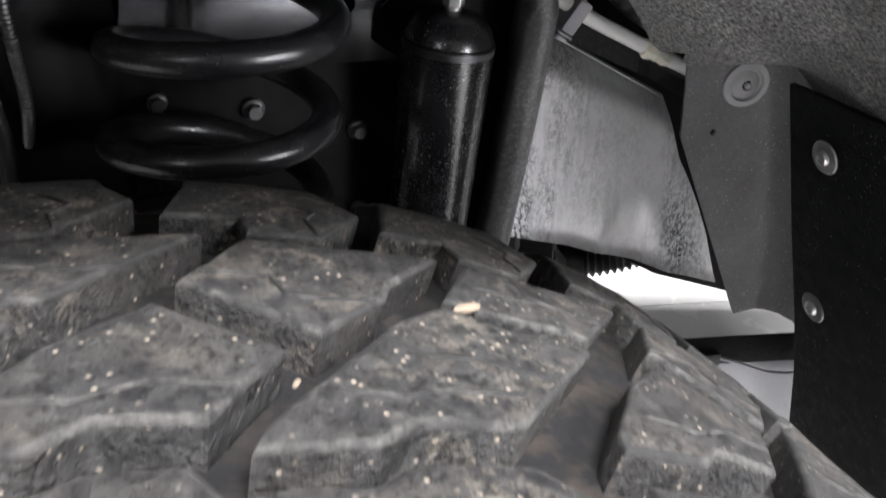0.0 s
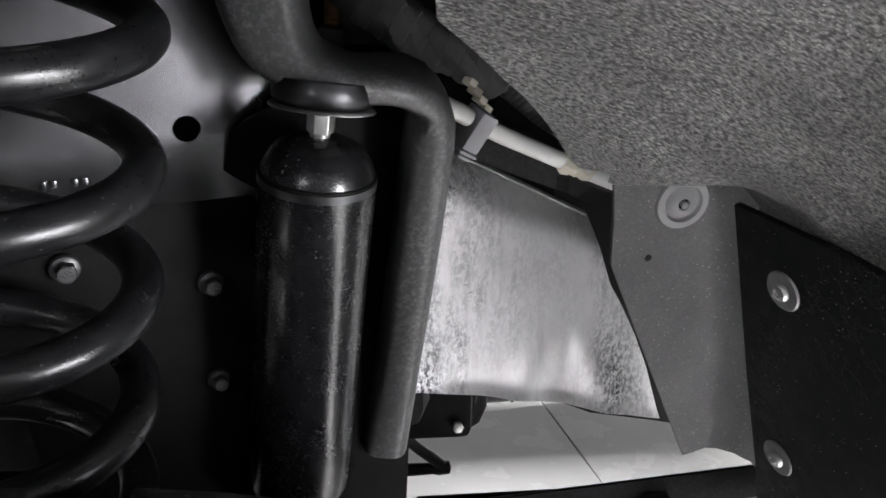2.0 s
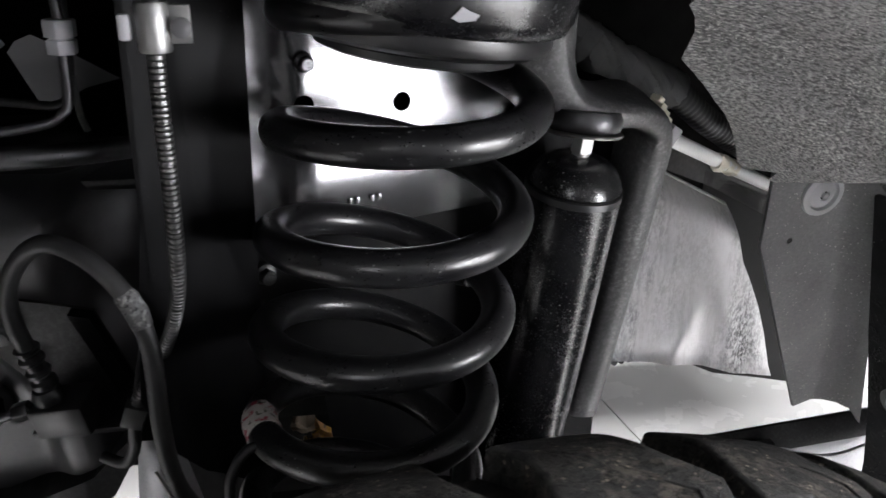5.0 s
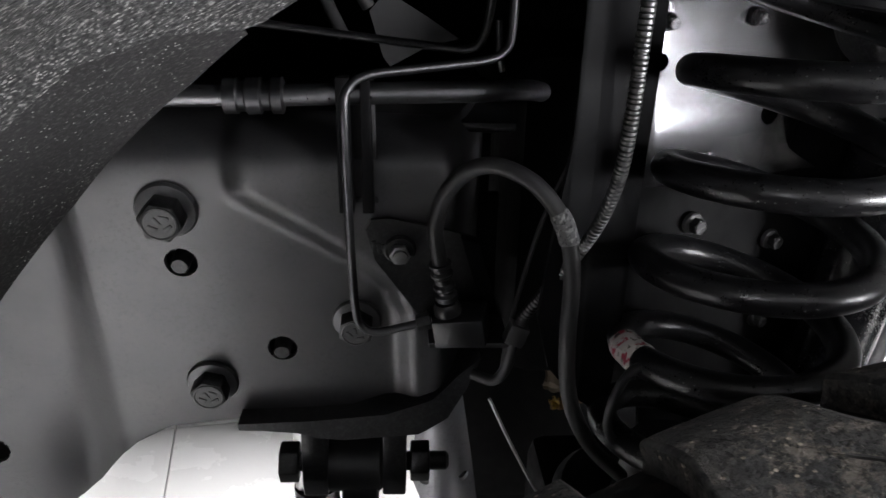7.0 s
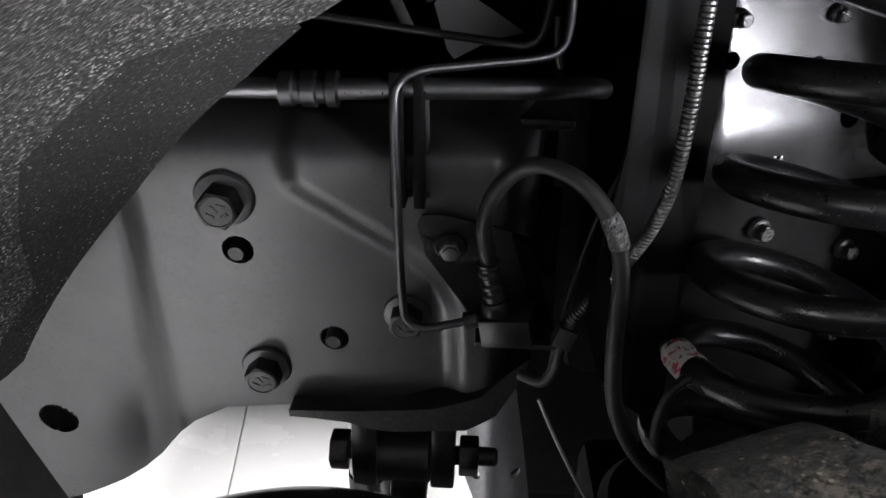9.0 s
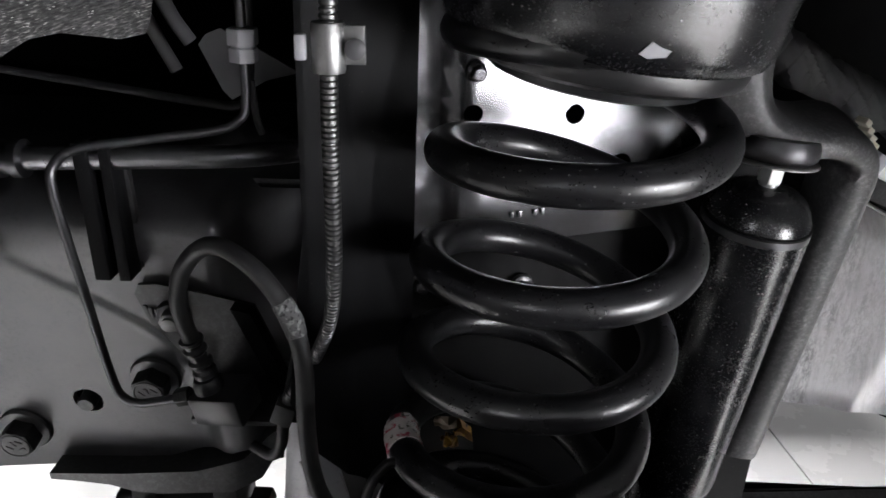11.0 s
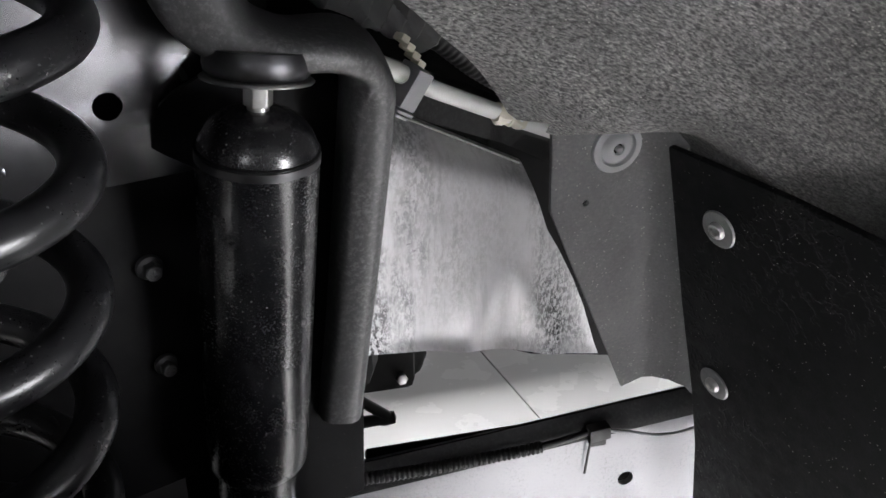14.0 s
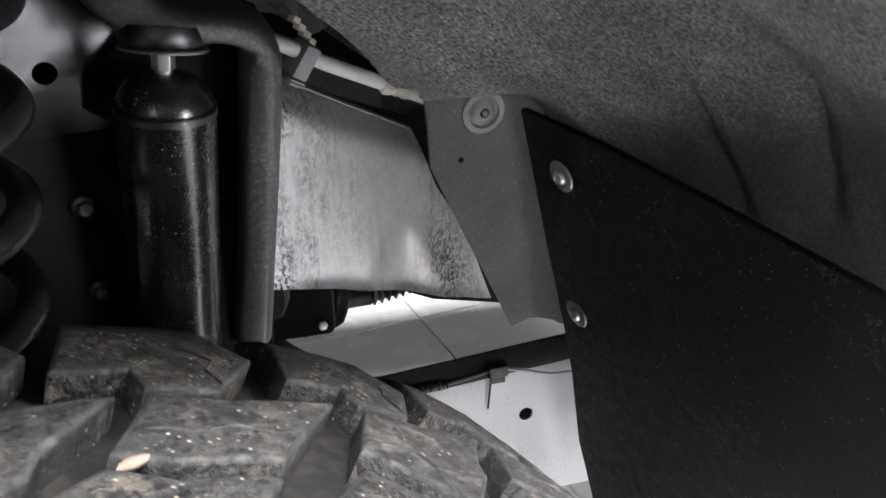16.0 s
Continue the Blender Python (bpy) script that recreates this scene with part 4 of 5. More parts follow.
ARCH_R = [(-0.30, 0.600), (0.36, 0.600), (0.40, 0.583), (0.44, 0.567), (0.48, 0.550), (0.507, 0.537), (0.53, 0.520), (0.558, 0.498), (0.60, 0.480), (0.64, 0.464), (0.70, 0.445)]
EDGE = [(-80, 0.36), (-66, 0.38), (-62, 0.44), (-60.5, 0.47), (-59, 0.481), (-44, 0.473), (-34, 0.455), (-29.6, 0.438), (-25.7, 0.430), (-23.9, 0.428), (-23, 0.434), (-22, 0.458), (-21.4, 0.463), (-20.8, 0.462), (-19, 0.438), (-17.5, 0.31),
        (12, 0.31), (14.5, 0.49), (16.8, 0.51), (18, 0.535), (21.6, 0.550), (24.5, 0.563), (27.2, 0.580), (29.7, 0.597), (32.85, 0.620), (33.4, 0.604), (33.9, 0.590), (35, 0.606), (37, 0.612), (100, 0.612)]


def lip(x):
    """Where the liner meets the fender's edge: the vehicle stands askew to the axes."""
    return 0.10 + 0.40 * (x - ARCH_X)


def arch_point(theta, y, lift=0.0):
    r = between(ARCH_R, y)
    r += step(35, 42, theta) * max(0.0, 0.532 - r) + lift
    r += 0.004 * noise.noise(Vector((theta * 0.06, y * 9, 1.0)))
    if theta > 38:
        for crease, drift, depth in ((0.431, 0.0022, 0.007), (0.366, 0.0030, 0.006)):
            r += depth * math.exp(-((y - crease - drift * (theta - 44)) / 0.007) ** 2) * step(39, 41, theta) * step(58, 50, theta)
    return Vector((ARCH_X + r * math.sin(radians(theta)), y, ARCH_Z + r * math.cos(radians(theta))))


def arch_band(first, last, inner, outer, thick=0.004, every=1.0, across=64):
    bm = bmesh.new()
    n = int((last - first) / every)
    grids = []
    for lift in (0.0, thick):
        grid = []
        for i in range(n + 1):
            th = first + (last - first) * i / n
            a, b = outer(th), inner(th)
            grid.append([bm.verts.new(arch_point(th, a + (b - a) * j / across, lift)) for j in range(across + 1)])
        grids.append(grid)
    for grid in grids:
        for i in range(n):
            for j in range(across):
                bm.faces.new((grid[i][j], grid[i + 1][j], grid[i + 1][j + 1], grid[i][j + 1]))
    g, h = grids
    for i in range(n):
        for j in (0, across):
            bm.faces.new((g[i][j], g[i + 1][j], h[i + 1][j], h[i][j]))
    for j in range(across):
        for i in (0, n):
            bm.faces.new((g[i][j], g[i][j + 1], h[i][j + 1], h[i][j]))
    return bm


def felt_line(th):
    """Where the coarse felt of the front part ends and the thin flange begins."""
    return min(between(EDGE, th), between([(-80, 0.455), (-52, 0.458), (-47, 0.420), (-42, 0.386), (-35, 0.380), (-32, 0.40), (-29, 0.45), (-27, 0.5), (-10, 0.7)], th))


liner = thing("wheel_liner", "grey fibre felt wheel arch liner with dusty flecks", "wheel liner")
part("front_felt", arch_band(-80, -18, felt_line, lambda th: lip(ARCH_X + 0.6 * math.sin(radians(th)))), FELT_SHADED, liner, "flecked felt of the front half, coloured darker for shade")
# its rear end is coloured darker in place of shade
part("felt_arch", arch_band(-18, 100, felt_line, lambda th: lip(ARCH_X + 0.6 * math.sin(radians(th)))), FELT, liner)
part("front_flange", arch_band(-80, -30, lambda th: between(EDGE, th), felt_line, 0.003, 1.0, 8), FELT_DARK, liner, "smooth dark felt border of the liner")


def flange_face(x, z):
    return 0.617 + 0.14 * (x - 0.258) - 0.186 * (z - 0.771) - 0.02 * step(0.272, 0.30, x - 0.24 * (0.78 - z))


flange = sheet([(0.207, 0.800), (0.213, 0.765), (0.216, 0.728), (0.308, 0.544), (0.327, 0.549), (0.345, 0.551), (0.358, 0.545), (0.378, 0.522), (0.352, 0.61), (0.330, 0.68), (0.298, 0.790), (0.28, 0.80)],
               flange_face, 0.0035, 0.008, [(0.242, 0.731, 0.0024)])
part("rear_flange", flange, FLANGE, liner, "flat grey felt flange with a cut edge")
cm = facing((0.2575, flange_face(0.2575, 0.771) - 0.0005, 0.771), (0.1, -1, -0.15))
clip = part("push_clip", lathe([(0.0036, 0.0008), (0.0040, 0.0042), (0.0062, 0.0040), (0.0090, 0.0024), (0.0112, 0.0006), (0.0122, 0.0008), (0.0130, 0.0034), (0.0174, 0.0028), (0.0180, 0.0012), (0.0180, 0), (0.0036, 0)], 44, cm), CLIP, liner, "round grey plastic push clip")
# dark disc paints the shade of the clip's hollow
part("hole", lathe([(0.0038, 0.0005), (0.0038, 0.0014), (0, 0.0014)], 20, cm), DARK, clip, "dark disc in place of shade in the clip hollow")
part("pin", prism(hexagon(0.0044), 0.001, 0.0045, 0.0005, cm @ Matrix.Translation((0.0008, -0.0006, 0))), CLIP, clip)

# ---- the flat rear splash panel ----
plate = thing("splash_panel", "black rubbery splash panel with mould marks, screwed to the liner", "splash panel", place=(0.30, 0.554, 0.734))
normal = Vector((1, 0.25, 0.30)).normalized() * -1
up_dir = (Vector((0, 0, 1)) - normal * normal.z).normalized()
side_dir = up_dir.cross(normal).normalized()
if side_dir.y > 0:
    side_dir = -side_dir


def plate_uv(y, z):
    """The panel's own two coordinates for the place on it with this y and z."""
    p = Vector((-(0.25 * (y - 0.554) + 0.30 * (z - 0.734)), y - 0.554, z - 0.734))
    return p.dot(side_dir), p.dot(up_dir)


outline = [plate_uv(*p) for p in ((0.585, 0.780), (0.50, 0.776), (0.415, 0.767), (0.27, 0.748), (0.30, 0.55), (0.34, 0.30), (0.36, 0.13), (0.645, 0.13), (0.640, 0.30), (0.634, 0.42), (0.612, 0.52), (0.604, 0.58), (0.598, 0.66))]
panel_pose = Matrix((side_dir, up_dir, side_dir.cross(up_dir))).transposed().to_4x4()
toward = side_dir.cross(up_dir).dot(normal)
pm = prism(outline, -0.0025, 0.0025, 0.0012, panel_pose)
part("panel", pm, SHEET, plate)
for y, z in ((0.551, 0.737), (0.577, 0.603)):
    u, v = plate_uv(y, z)
    m = facing(panel_pose @ Vector((u, v, 0.0026 * toward)), normal)
    washer = part("washer", lathe([(0.004, 0), (0.0125, 0), (0.0130, 0.0006), (0.0122, 0.0016), (0.004, 0.0018)], 36, m), DULL_STEEL, plate, "wide zinc washer")
    part("screw", join(lathe([(0.0060, 0.0018), (0.0060, 0.0028), (0.0048, 0.0046), (0.0028, 0.0052), (0.0026, 0.0035), (0, 0.0035)], 24, m)), STEEL, washer)

# ---- brake line, brake hose and their bracket ----
line = thing("brake_line", "thin grey steel brake line bent in square corners", "brake line")
part("tube", tube([(-0.228, 0.466, 0.99), (-0.229, 0.467, 0.93), (-0.2297, 0.467, 0.887), (-0.2335, 0.465, 0.8775), (-0.243, 0.462, 0.8735), (-0.275, 0.453, 0.8705),
                   (-0.300, 0.445, 0.868), (-0.309, 0.442, 0.862), (-0.311, 0.440, 0.850), (-0.310, 0.448, 0.80), (-0.308, 0.456, 0.745), (-0.305, 0.458, 0.731), (-0.297, 0.458, 0.727),
                   (-0.280, 0.455, 0.732), (-0.266, 0.453, 0.737)], 0.0023, 12, 0.003), LINE, line)
fit_m = facing((-0.2291, 0.467, 0.9035), (0.02, 0, 1))
part("fitting", join(prism(hexagon(0.0115), 0, 0.0062, 0.0006, fit_m), prism(hexagon(0.0122), 0.0072, 0.0146, 0.0006, fit_m),
                               lathe([(0.0050, 0.0060), (0.0050, 0.0074)], 16, fit_m)), GREY_PLASTIC, line, "grey two-piece line connector")
part("nut", prism(hexagon(0.0085), -0.004, 0.004, 0.0005, facing((-0.2705, 0.4535, 0.7355), (1, -0.1, 0.3))), BLACK, line)

second = thing("rear_brake_line", "second thin brake line crossing behind the first", "brake line")
part("tube", tube([(-0.52, 0.545, 0.895), (-0.42, 0.535, 0.888), (-0.345, 0.525, 0.881), (-0.262, 0.511, 0.8735), (-0.247, 0.507, 0.8735), (-0.2405, 0.505, 0.878), (-0.237, 0.503, 0.893), (-0.235, 0.50, 0.925), (-0.233, 0.50, 0.99)],
                  0.0023, 10), BLACK, second)
part("branch", tube([(-0.2335, 0.491, 0.890), (-0.2328, 0.491, 0.877), (-0.232, 0.491, 0.870), (-0.2305, 0.492, 0.864)], 0.0018, 8), BLACK, second)

hose = thing("brake_hose", "ribbed black rubber brake hose with a silver tag", "brake hose")
HOSE_PATH = [(-0.2585, 0.456, 0.748), (-0.263, 0.453, 0.770), (-0.266, 0.451, 0.790), (-0.262, 0.449, 0.808), (-0.251, 0.445, 0.822), (-0.238, 0.438, 0.827), (-0.222, 0.429, 0.822),
             (-0.210, 0.424, 0.810), (-0.203, 0.422, 0.795), (-0.200, 0.421, 0.775), (-0.200, 0.419, 0.745), (-0.198, 0.419, 0.718), (-0.192, 0.421, 0.697), (-0.178, 0.430, 0.670), (-0.155, 0.445, 0.640)]
part("hose", tube(HOSE_PATH, 0.0043, 14, 0.003), HOSE, hose)
way = smooth_path(HOSE_PATH, 0.002)
part("crimp", sweep(bmesh.new(), smooth_path(HOSE_PATH[:3], 0.0015)[:16], lambda s: 0.0054 + 0.0007 * math.copysign(1, math.sin(s * 900)), 16), BLACK, hose, "crimped black metal sleeve")
at = min(range(len(way)), key=lambda i: (way[i] - Vector((-0.2055, 0.4225, 0.801))).length)
tag_bm = sweep(bmesh.new(), way[at - 4:at + 5], 0.0050, 14, False)
for v in tag_bm.verts:
    v.co += Vector(noise.noise_vector(v.co * 260)) * 0.0007
part("tag", tag_bm, SILVER_TAG, hose, "crumpled silver foil tag with dark print")
block_pose = Matrix.Translation((-0.2505, 0.455, 0.733)) @ pose(0, 0, 0, 8, -9, -14)
block = part("junction_block", box(-0.014, 0.014, -0.010, 0.012, -0.009, 0.008, 0.0015, block_pose), GLOSS, hose, "black square hose end block")
part("boss", lathe([(0.0075, 0), (0.0075, 0.005), (0.006, 0.008), (0.0, 0.008)], 20, block_pose @ Matrix.Translation((-0.006, 0, 0.007))), BLACK, block)
bracket = thing("hose_bracket", "black folded sheet bracket that holds the brake hose", "bracket")
part("plate", sheet([(-0.303, 0.777), (-0.300, 0.783), (-0.290, 0.784), (-0.262, 0.778), (-0.240, 0.772), (-0.222, 0.712), (-0.226, 0.703), (-0.262, 0.703), (-0.262, 0.752), (-0.298, 0.757)],
                    lambda x, z: 0.488 - 0.2 * (z - 0.76), 0.0025, 0.012), BLACK, bracket)
part("folded_edge", sheet([(-0.250, 0.7745), (-0.240, 0.772), (-0.222, 0.712), (-0.230, 0.709)], lambda x, z: 0.479 - 0.2 * (z - 0.76), 0.010, 0.02), MATTE, bracket)
part("shelf", box(-0.268, -0.224, 0.452, 0.51, -0.0015, 0.0015, 0.0006, Matrix.Translation((0, 0, 0.7215)) @ pose(0, 0, 0, 0, 0, 0)), BLACK, bracket)
bm_pose = facing((-0.284, 0.4868, 0.765), (0.03, -1, -0.2))
bolt = part("bolt", join(prism(hexagon(0.0110), 0.003, 0.0085, 0.0006, bm_pose), lathe([(0.0042, 0.0085), (0.0042, 0.0105), (0.0032, 0.0108), (0, 0.0108)], 16, bm_pose)), DULL_STEEL, bracket, "dull zinc flange bolt")
part("washer", lathe([(0.003, 0), (0.0092, 0), (0.0094, 0.001), (0.0082, 0.003), (0.003, 0.003)], 24, bm_pose), BLACK, bolt)
# stamped letters that cannot be told, as bars
for k in range(3):
    part("stamp", box(-0.0035, 0.0035, -0.0012, 0.0012, 0, 0.0007, 0.0002, facing((-0.2985 + 0.0028 * k, 0.4865 - 0.0003 * (k % 2), 0.7665 - 0.001 * k), (0.03, -1, -0.2), radians(96))), BLACK, bracket)

guide = thing("line_guide", "black plastic channel that guides the brake line", "line guide")
for gx, gw in ((-0.3140, 0.0036), (-0.3025, 0.0026)):
    part("strip", prism([(gx - gw, 0.862), (gx + gw, 0.862), (gx + gw + 0.002, 0.790), (gx - gw + 0.001, 0.790)], -0.014, 0.0, 0.0008,
                        Matrix.Translation((0, 0.473, 0)) @ pose(0, 0, 0, 90) @ Matrix.Identity(4)), MATTE, guide)
part("back", prism([(-0.316, 0.86), (-0.298, 0.86), (-0.296, 0.792), (-0.314, 0.792)], -0.018, -0.013, 0.0005, Matrix.Translation((0, 0.473, 0)) @ pose(0, 0, 0, 90)), PLASTIC, guide)

# ---- the armoured sensor cable ----
cable = thing("armoured_cable", "ribbed metal-armoured cable clamped to the upright bracket", "cable")
CABLE = [(-0.178, 0.408, 1.00), (-0.1805, 0.4085, 0.93), (-0.1815, 0.409, 0.895), (-0.182, 0.411, 0.860), (-0.1835, 0.416, 0.828), (-0.188, 0.428, 0.800), (-0.197, 0.442, 0.774), (-0.208, 0.452, 0.752), (-0.218, 0.457, 0.735)]
part("armour", sweep(bmesh.new(), smooth_path(CABLE, 0.00055), lambda s: 0.0034 if (s % 0.0024) < 0.0017 else 0.0027, 12), CABLE_ARMOUR, cable, "ribbed steel armour")
part("sheath", tube([(-0.216, 0.456, 0.738), (-0.221, 0.457, 0.722), (-0.2235, 0.459, 0.705), (-0.230, 0.462, 0.694), (-0.242, 0.468, 0.695)], 0.0032, 10, 0.003), HOSE, cable)
part("clip", join(box(-0.0055, 0.0055, -0.005, 0.005, -0.006, 0.006, 0.001, Matrix.Translation((-0.220, 0.456, 0.727)) @ pose(0, 0, 0, 0, 20, 0))), PLASTIC, cable, "small black cable clip")
cm = Matrix.Translation((-0.1808, 0.4085, 0.921))
clamp = part("clamp", join(lathe([(0.0036, -0.009), (0.0058, -0.009), (0.0062, -0.008), (0.0062, 0.008), (0.0058, 0.009), (0.0036, 0.009)], 24, cm),
                           box(0.004, 0.0135, -0.001, 0.0015, -0.006, 0.008, 0.0005, cm)), DULL_STEEL, cable, "bent steel cable clamp")
part("tab", box(-0.0118, -0.0076, -0.004, 0.000, -0.0045, 0.0050, 0.0010, cm), GREY_PLASTIC, clamp, "pale plastic tab")
part("screw", lathe([(0.0038, 0), (0.0038, 0.002), (0.002, 0.003), (0, 0.003)], 16, facing((-0.1705, 0.4062, 0.921), (0, -1, 0))), CONNECTOR, clamp)
wire = thing("thin_wire", "thin black wire hanging beside the upright bracket", "wire")
part("wire", tube([(-0.183, 0.470, 0.850), (-0.190, 0.468, 0.833), (-0.203, 0.470, 0.80), (-0.211, 0.470, 0.774), (-0.222, 0.466, 0.727), (-0.226, 0.466, 0.69)], 0.0013, 8), HOSE, wire)
low_wire = thing("axle_wire", "thin pale wire running down to the axle", "wire")
part("wire", tube([(-0.226, 0.505, 0.655), (-0.214, 0.50, 0.630), (-0.198, 0.50, 0.598), (-0.185, 0.50, 0.575)], 0.0011, 8), DULL_STEEL, low_wire)
loop = thing("sensor_lead", "black sensor lead looping below the spring", "cable")
part("lead", tube([(-0.152, 0.428, 0.722), (-0.163, 0.422, 0.724), (-0.172, 0.420, 0.710), (-0.172, 0.425, 0.685), (-0.158, 0.435, 0.665), (-0.14, 0.45, 0.65)], 0.0026, 10), HOSE, loop)
leaf = thing("amber_tag", "crumpled amber and brown paper tag on the axle", "tag", place=(-0.135, 0.685, 0.555))
for name, width, height, dx, dz, tint in (("paper", 0.020, 0.030, -0.008, 0.010, STONE), ("strip", 0.030, 0.016, 0.016, -0.006, AMBER), ("end", 0.014, 0.012, -0.004, -0.018, AMBER)):
    bm = bmesh.new()
    bmesh.ops.create_grid(bm, x_segments=8, y_segments=8, size=0.5)
    for v in bm.verts:
        curl = 0.014 * noise.noise(v.co * 2.3 + Vector((dx * 90, 0, 0)))
        v.co = Vector((v.co.x * width + dx, curl, v.co.y * height * (1 - 0.4 * abs(v.co.x)) + dz)) + 0.004 * Vector(noise.noise_vector(v.co * 3 + Vector((dz * 70, 0, 0))))
    bmesh.ops.solidify(bm, geom=bm.faces, thickness=0.0006)
    part(name, bm, tint, leaf)

# ---- hydraulic pipe over the front rail ----
pipe = thing("hydraulic_pipe", "black steel pipe with a crimped coupling over the frame", "pipe")
part("pipe", tube([(-0.62, 0.486, 0.845), (-0.45, 0.482, 0.849), (-0.35, 0.480, 0.8515), (-0.29, 0.481, 0.8535), (-0.24, 0.487, 0.8540), (-0.215, 0.505, 0.852), (-0.20, 0.54, 0.845)], 0.0058, 16), PIPE_COAT, pipe)
part("coupling", lathe([(0.0060, 0), (0.0092, 0.0005), (0.0092, 0.007), (0.0080, 0.008), (0.0080, 0.011), (0.0095, 0.012), (0.0095, 0.019), (0.0078, 0.020), (0.0078, 0.024), (0.0095, 0.025), (0.0095, 0.030), (0.0065, 0.031)], 24,
                       facing((-0.3745, 0.4805, 0.8506), (1, -0.01, 0.03))), LINE, pipe, "crimped steel coupling")

# ---- pale pipe, clip and wrapped loom above the rear rail ----
coolant = thing("pale_pipe", "pale metal pipe held by a grey plastic clip", "pipe")
PIPE = [(0.085, 0.600, 0.842), (0.112, 0.612, 0.829), (0.139, 0.629, 0.813), (0.172, 0.645, 0.797), (0.207, 0.663, 0.780), (0.26, 0.69, 0.755)]
part("pipe", tube(PIPE, 0.0056, 16), ALU, coolant)
pd = (Vector((0.139, 0.629, 0.813)) - Vector((0.112, 0.612, 0.829))).normalized()
clip_pose = facing((0.1235, 0.6165, 0.822), pd)
clip_up = clip_pose.to_3x3().inverted() @ Vector((0, -0.3, 1))
spin = math.atan2(clip_up.y, clip_up.x)
clip_pose = clip_pose @ Matrix.Rotation(spin, 4, "Z")
clip = part("clip", join(box(-0.0165, 0.0085, -0.0085, 0.0085, -0.0065, 0.0065, 0.0012, clip_pose), box(-0.0195, -0.0175, -0.009, 0.009, -0.0070, 0.0070, 0.0005, clip_pose),
                         box(-0.0225, -0.0205, -0.0075, 0.0075, -0.0050, 0.0050, 0.0005, clip_pose)), GREY_PLASTIC, coolant, "grey plastic pipe clip")
tape = sweep(bmesh.new(), smooth_path([(0.186, 0.652, 0.790), (0.198, 0.659, 0.784), (0.210, 0.665, 0.778)], 0.002), 0.0066, 14)
for v in tape.verts:
    v.co += Vector(noise.noise_vector(v.co * 180)) * 0.0022
part("tape", tape, TAPE, coolant, "torn cream masking tape")
for k in range(4):
    part("fin", box(-0.0030, 0.0030, -0.0045, 0.0045, -0.0022, 0.0022, 0.0008, Matrix.Translation((0.1195 + 0.0035 * k, 0.625 + 0.002 * k, 0.845 - 0.0055 * k)) @ pose(0, 0, 0, 0, 35, 25)), TAPE, clip, "cream ribbed plastic end")

loom = thing("wrapped_loom", "thick black cable loom wrapped in cloth tape", "cable loom")
LOOM = [(0.00, 0.655, 0.948), (0.04, 0.655, 0.9055), (0.0735, 0.655, 0.8805), (0.095, 0.655, 0.8670), (0.118, 0.655, 0.8575), (0.135, 0.655, 0.8500), (0.146, 0.656, 0.8425)]
loom_bm = sweep(bmesh.new(), smooth_path(LOOM, 0.0009), lambda s: 0.0148 + 0.0014 * ((s * 88) % 1.0) + 0.0008 * math.sin(s * 70), 56)
loom_bm.normal_update()
for v in loom_bm.verts:
    fold = noise.noise(Vector(((v.co.x + 0.7 * v.co.z) * 210, (v.co.x - v.co.z) * 35, v.co.y * 50)))
    v.co += v.normal * (0.0034 * max(0.0, fold)) + Vector(noise.noise_vector(v.co * 60)) * 0.0012
part("wrap", loom_bm, CLOTH, loom)
part("hose", sweep(bmesh.new(), smooth_path([(0.130, 0.655, 0.855), (0.154, 0.657, 0.838), (0.175, 0.661, 0.822), (0.196, 0.667, 0.809), (0.230, 0.682, 0.790)], 0.0008),
                   lambda s: 0.0108 + 0.00025 * math.sin(s * 1500), 18), HOSE, loom, "black ribbed hose leaving the tape")
union = thing("threaded_union", "steel rod with a rusty brass thread beside the bracket", "fitting")
um = facing((0.0375, 0.655, 0.8740), (0.06, 0.0, 1))
part("thread", lathe([(0.0045 + (0.0008 if k % 2 else 0), 0.0016 * k) for k in range(20)], 18, um), BRASS, union)
part("rod", lathe([(0.0036, 0.030), (0.0036, 0.06), (0, 0.06)], 14, um), STEEL, union)
part("cap", box(-0.011, 0.011, -0.008, 0.008, -0.014, 0.0, 0.002, um), PLASTIC, union)
foil = thing("heat_shield", "pale foil heat shield glimpsed behind the bracket", "heat shield")
part("foil", sheet([(0.036, 0.895), (0.052, 0.878), (0.080, 0.858), (0.078, 0.8515), (0.072, 0.8470), (0.050, 0.8560), (0.034, 0.858)], lambda x, z: 0.690 - 0.5 * (z - 0.868) + 0.006 * noise.noise(Vector((x * 90, 0, z * 90))), 0.001, 0.003), STEEL, foil)

# ---- axle, arm and harness under the rear rail ----
arm = thing("lower_rail", "grey steel lower rail with a rolled dark top edge", "chassis rail")


def arm_face(x, z):
    top = 0.474 + 0.085 * (x - 0.17)
    return 0.700 + 10.0 * max(0.0, z - (top - 0.030)) ** 2


part("face", sheet([(-0.10, 0.455), (0.17, 0.476), (0.30, 0.487), (0.52, 0.506), (0.52, 0.30), (0.36, 0.30), (0.10, 0.32), (-0.10, 0.32)], arm_face, 0.006, 0.010, [(0.3415, 0.411, 0.0078)]), ARM, arm)
part("cap", sheet([(-0.10, 0.456), (0.17, 0.478), (0.30, 0.4895), (0.52, 0.508), (0.52, 0.484), (0.30, 0.4655), (0.17, 0.454), (-0.10, 0.432)], lambda x, z: arm_face(x, z) - 0.002, 0.002, 0.010), BLACK, arm, "glossy black upper edge")
# added dark box, so the hole in the face looks shaded
part("back", box(0.10, 0.46, 0.735, 0.745, 0.33, 0.46, 0.003), DARK, arm)
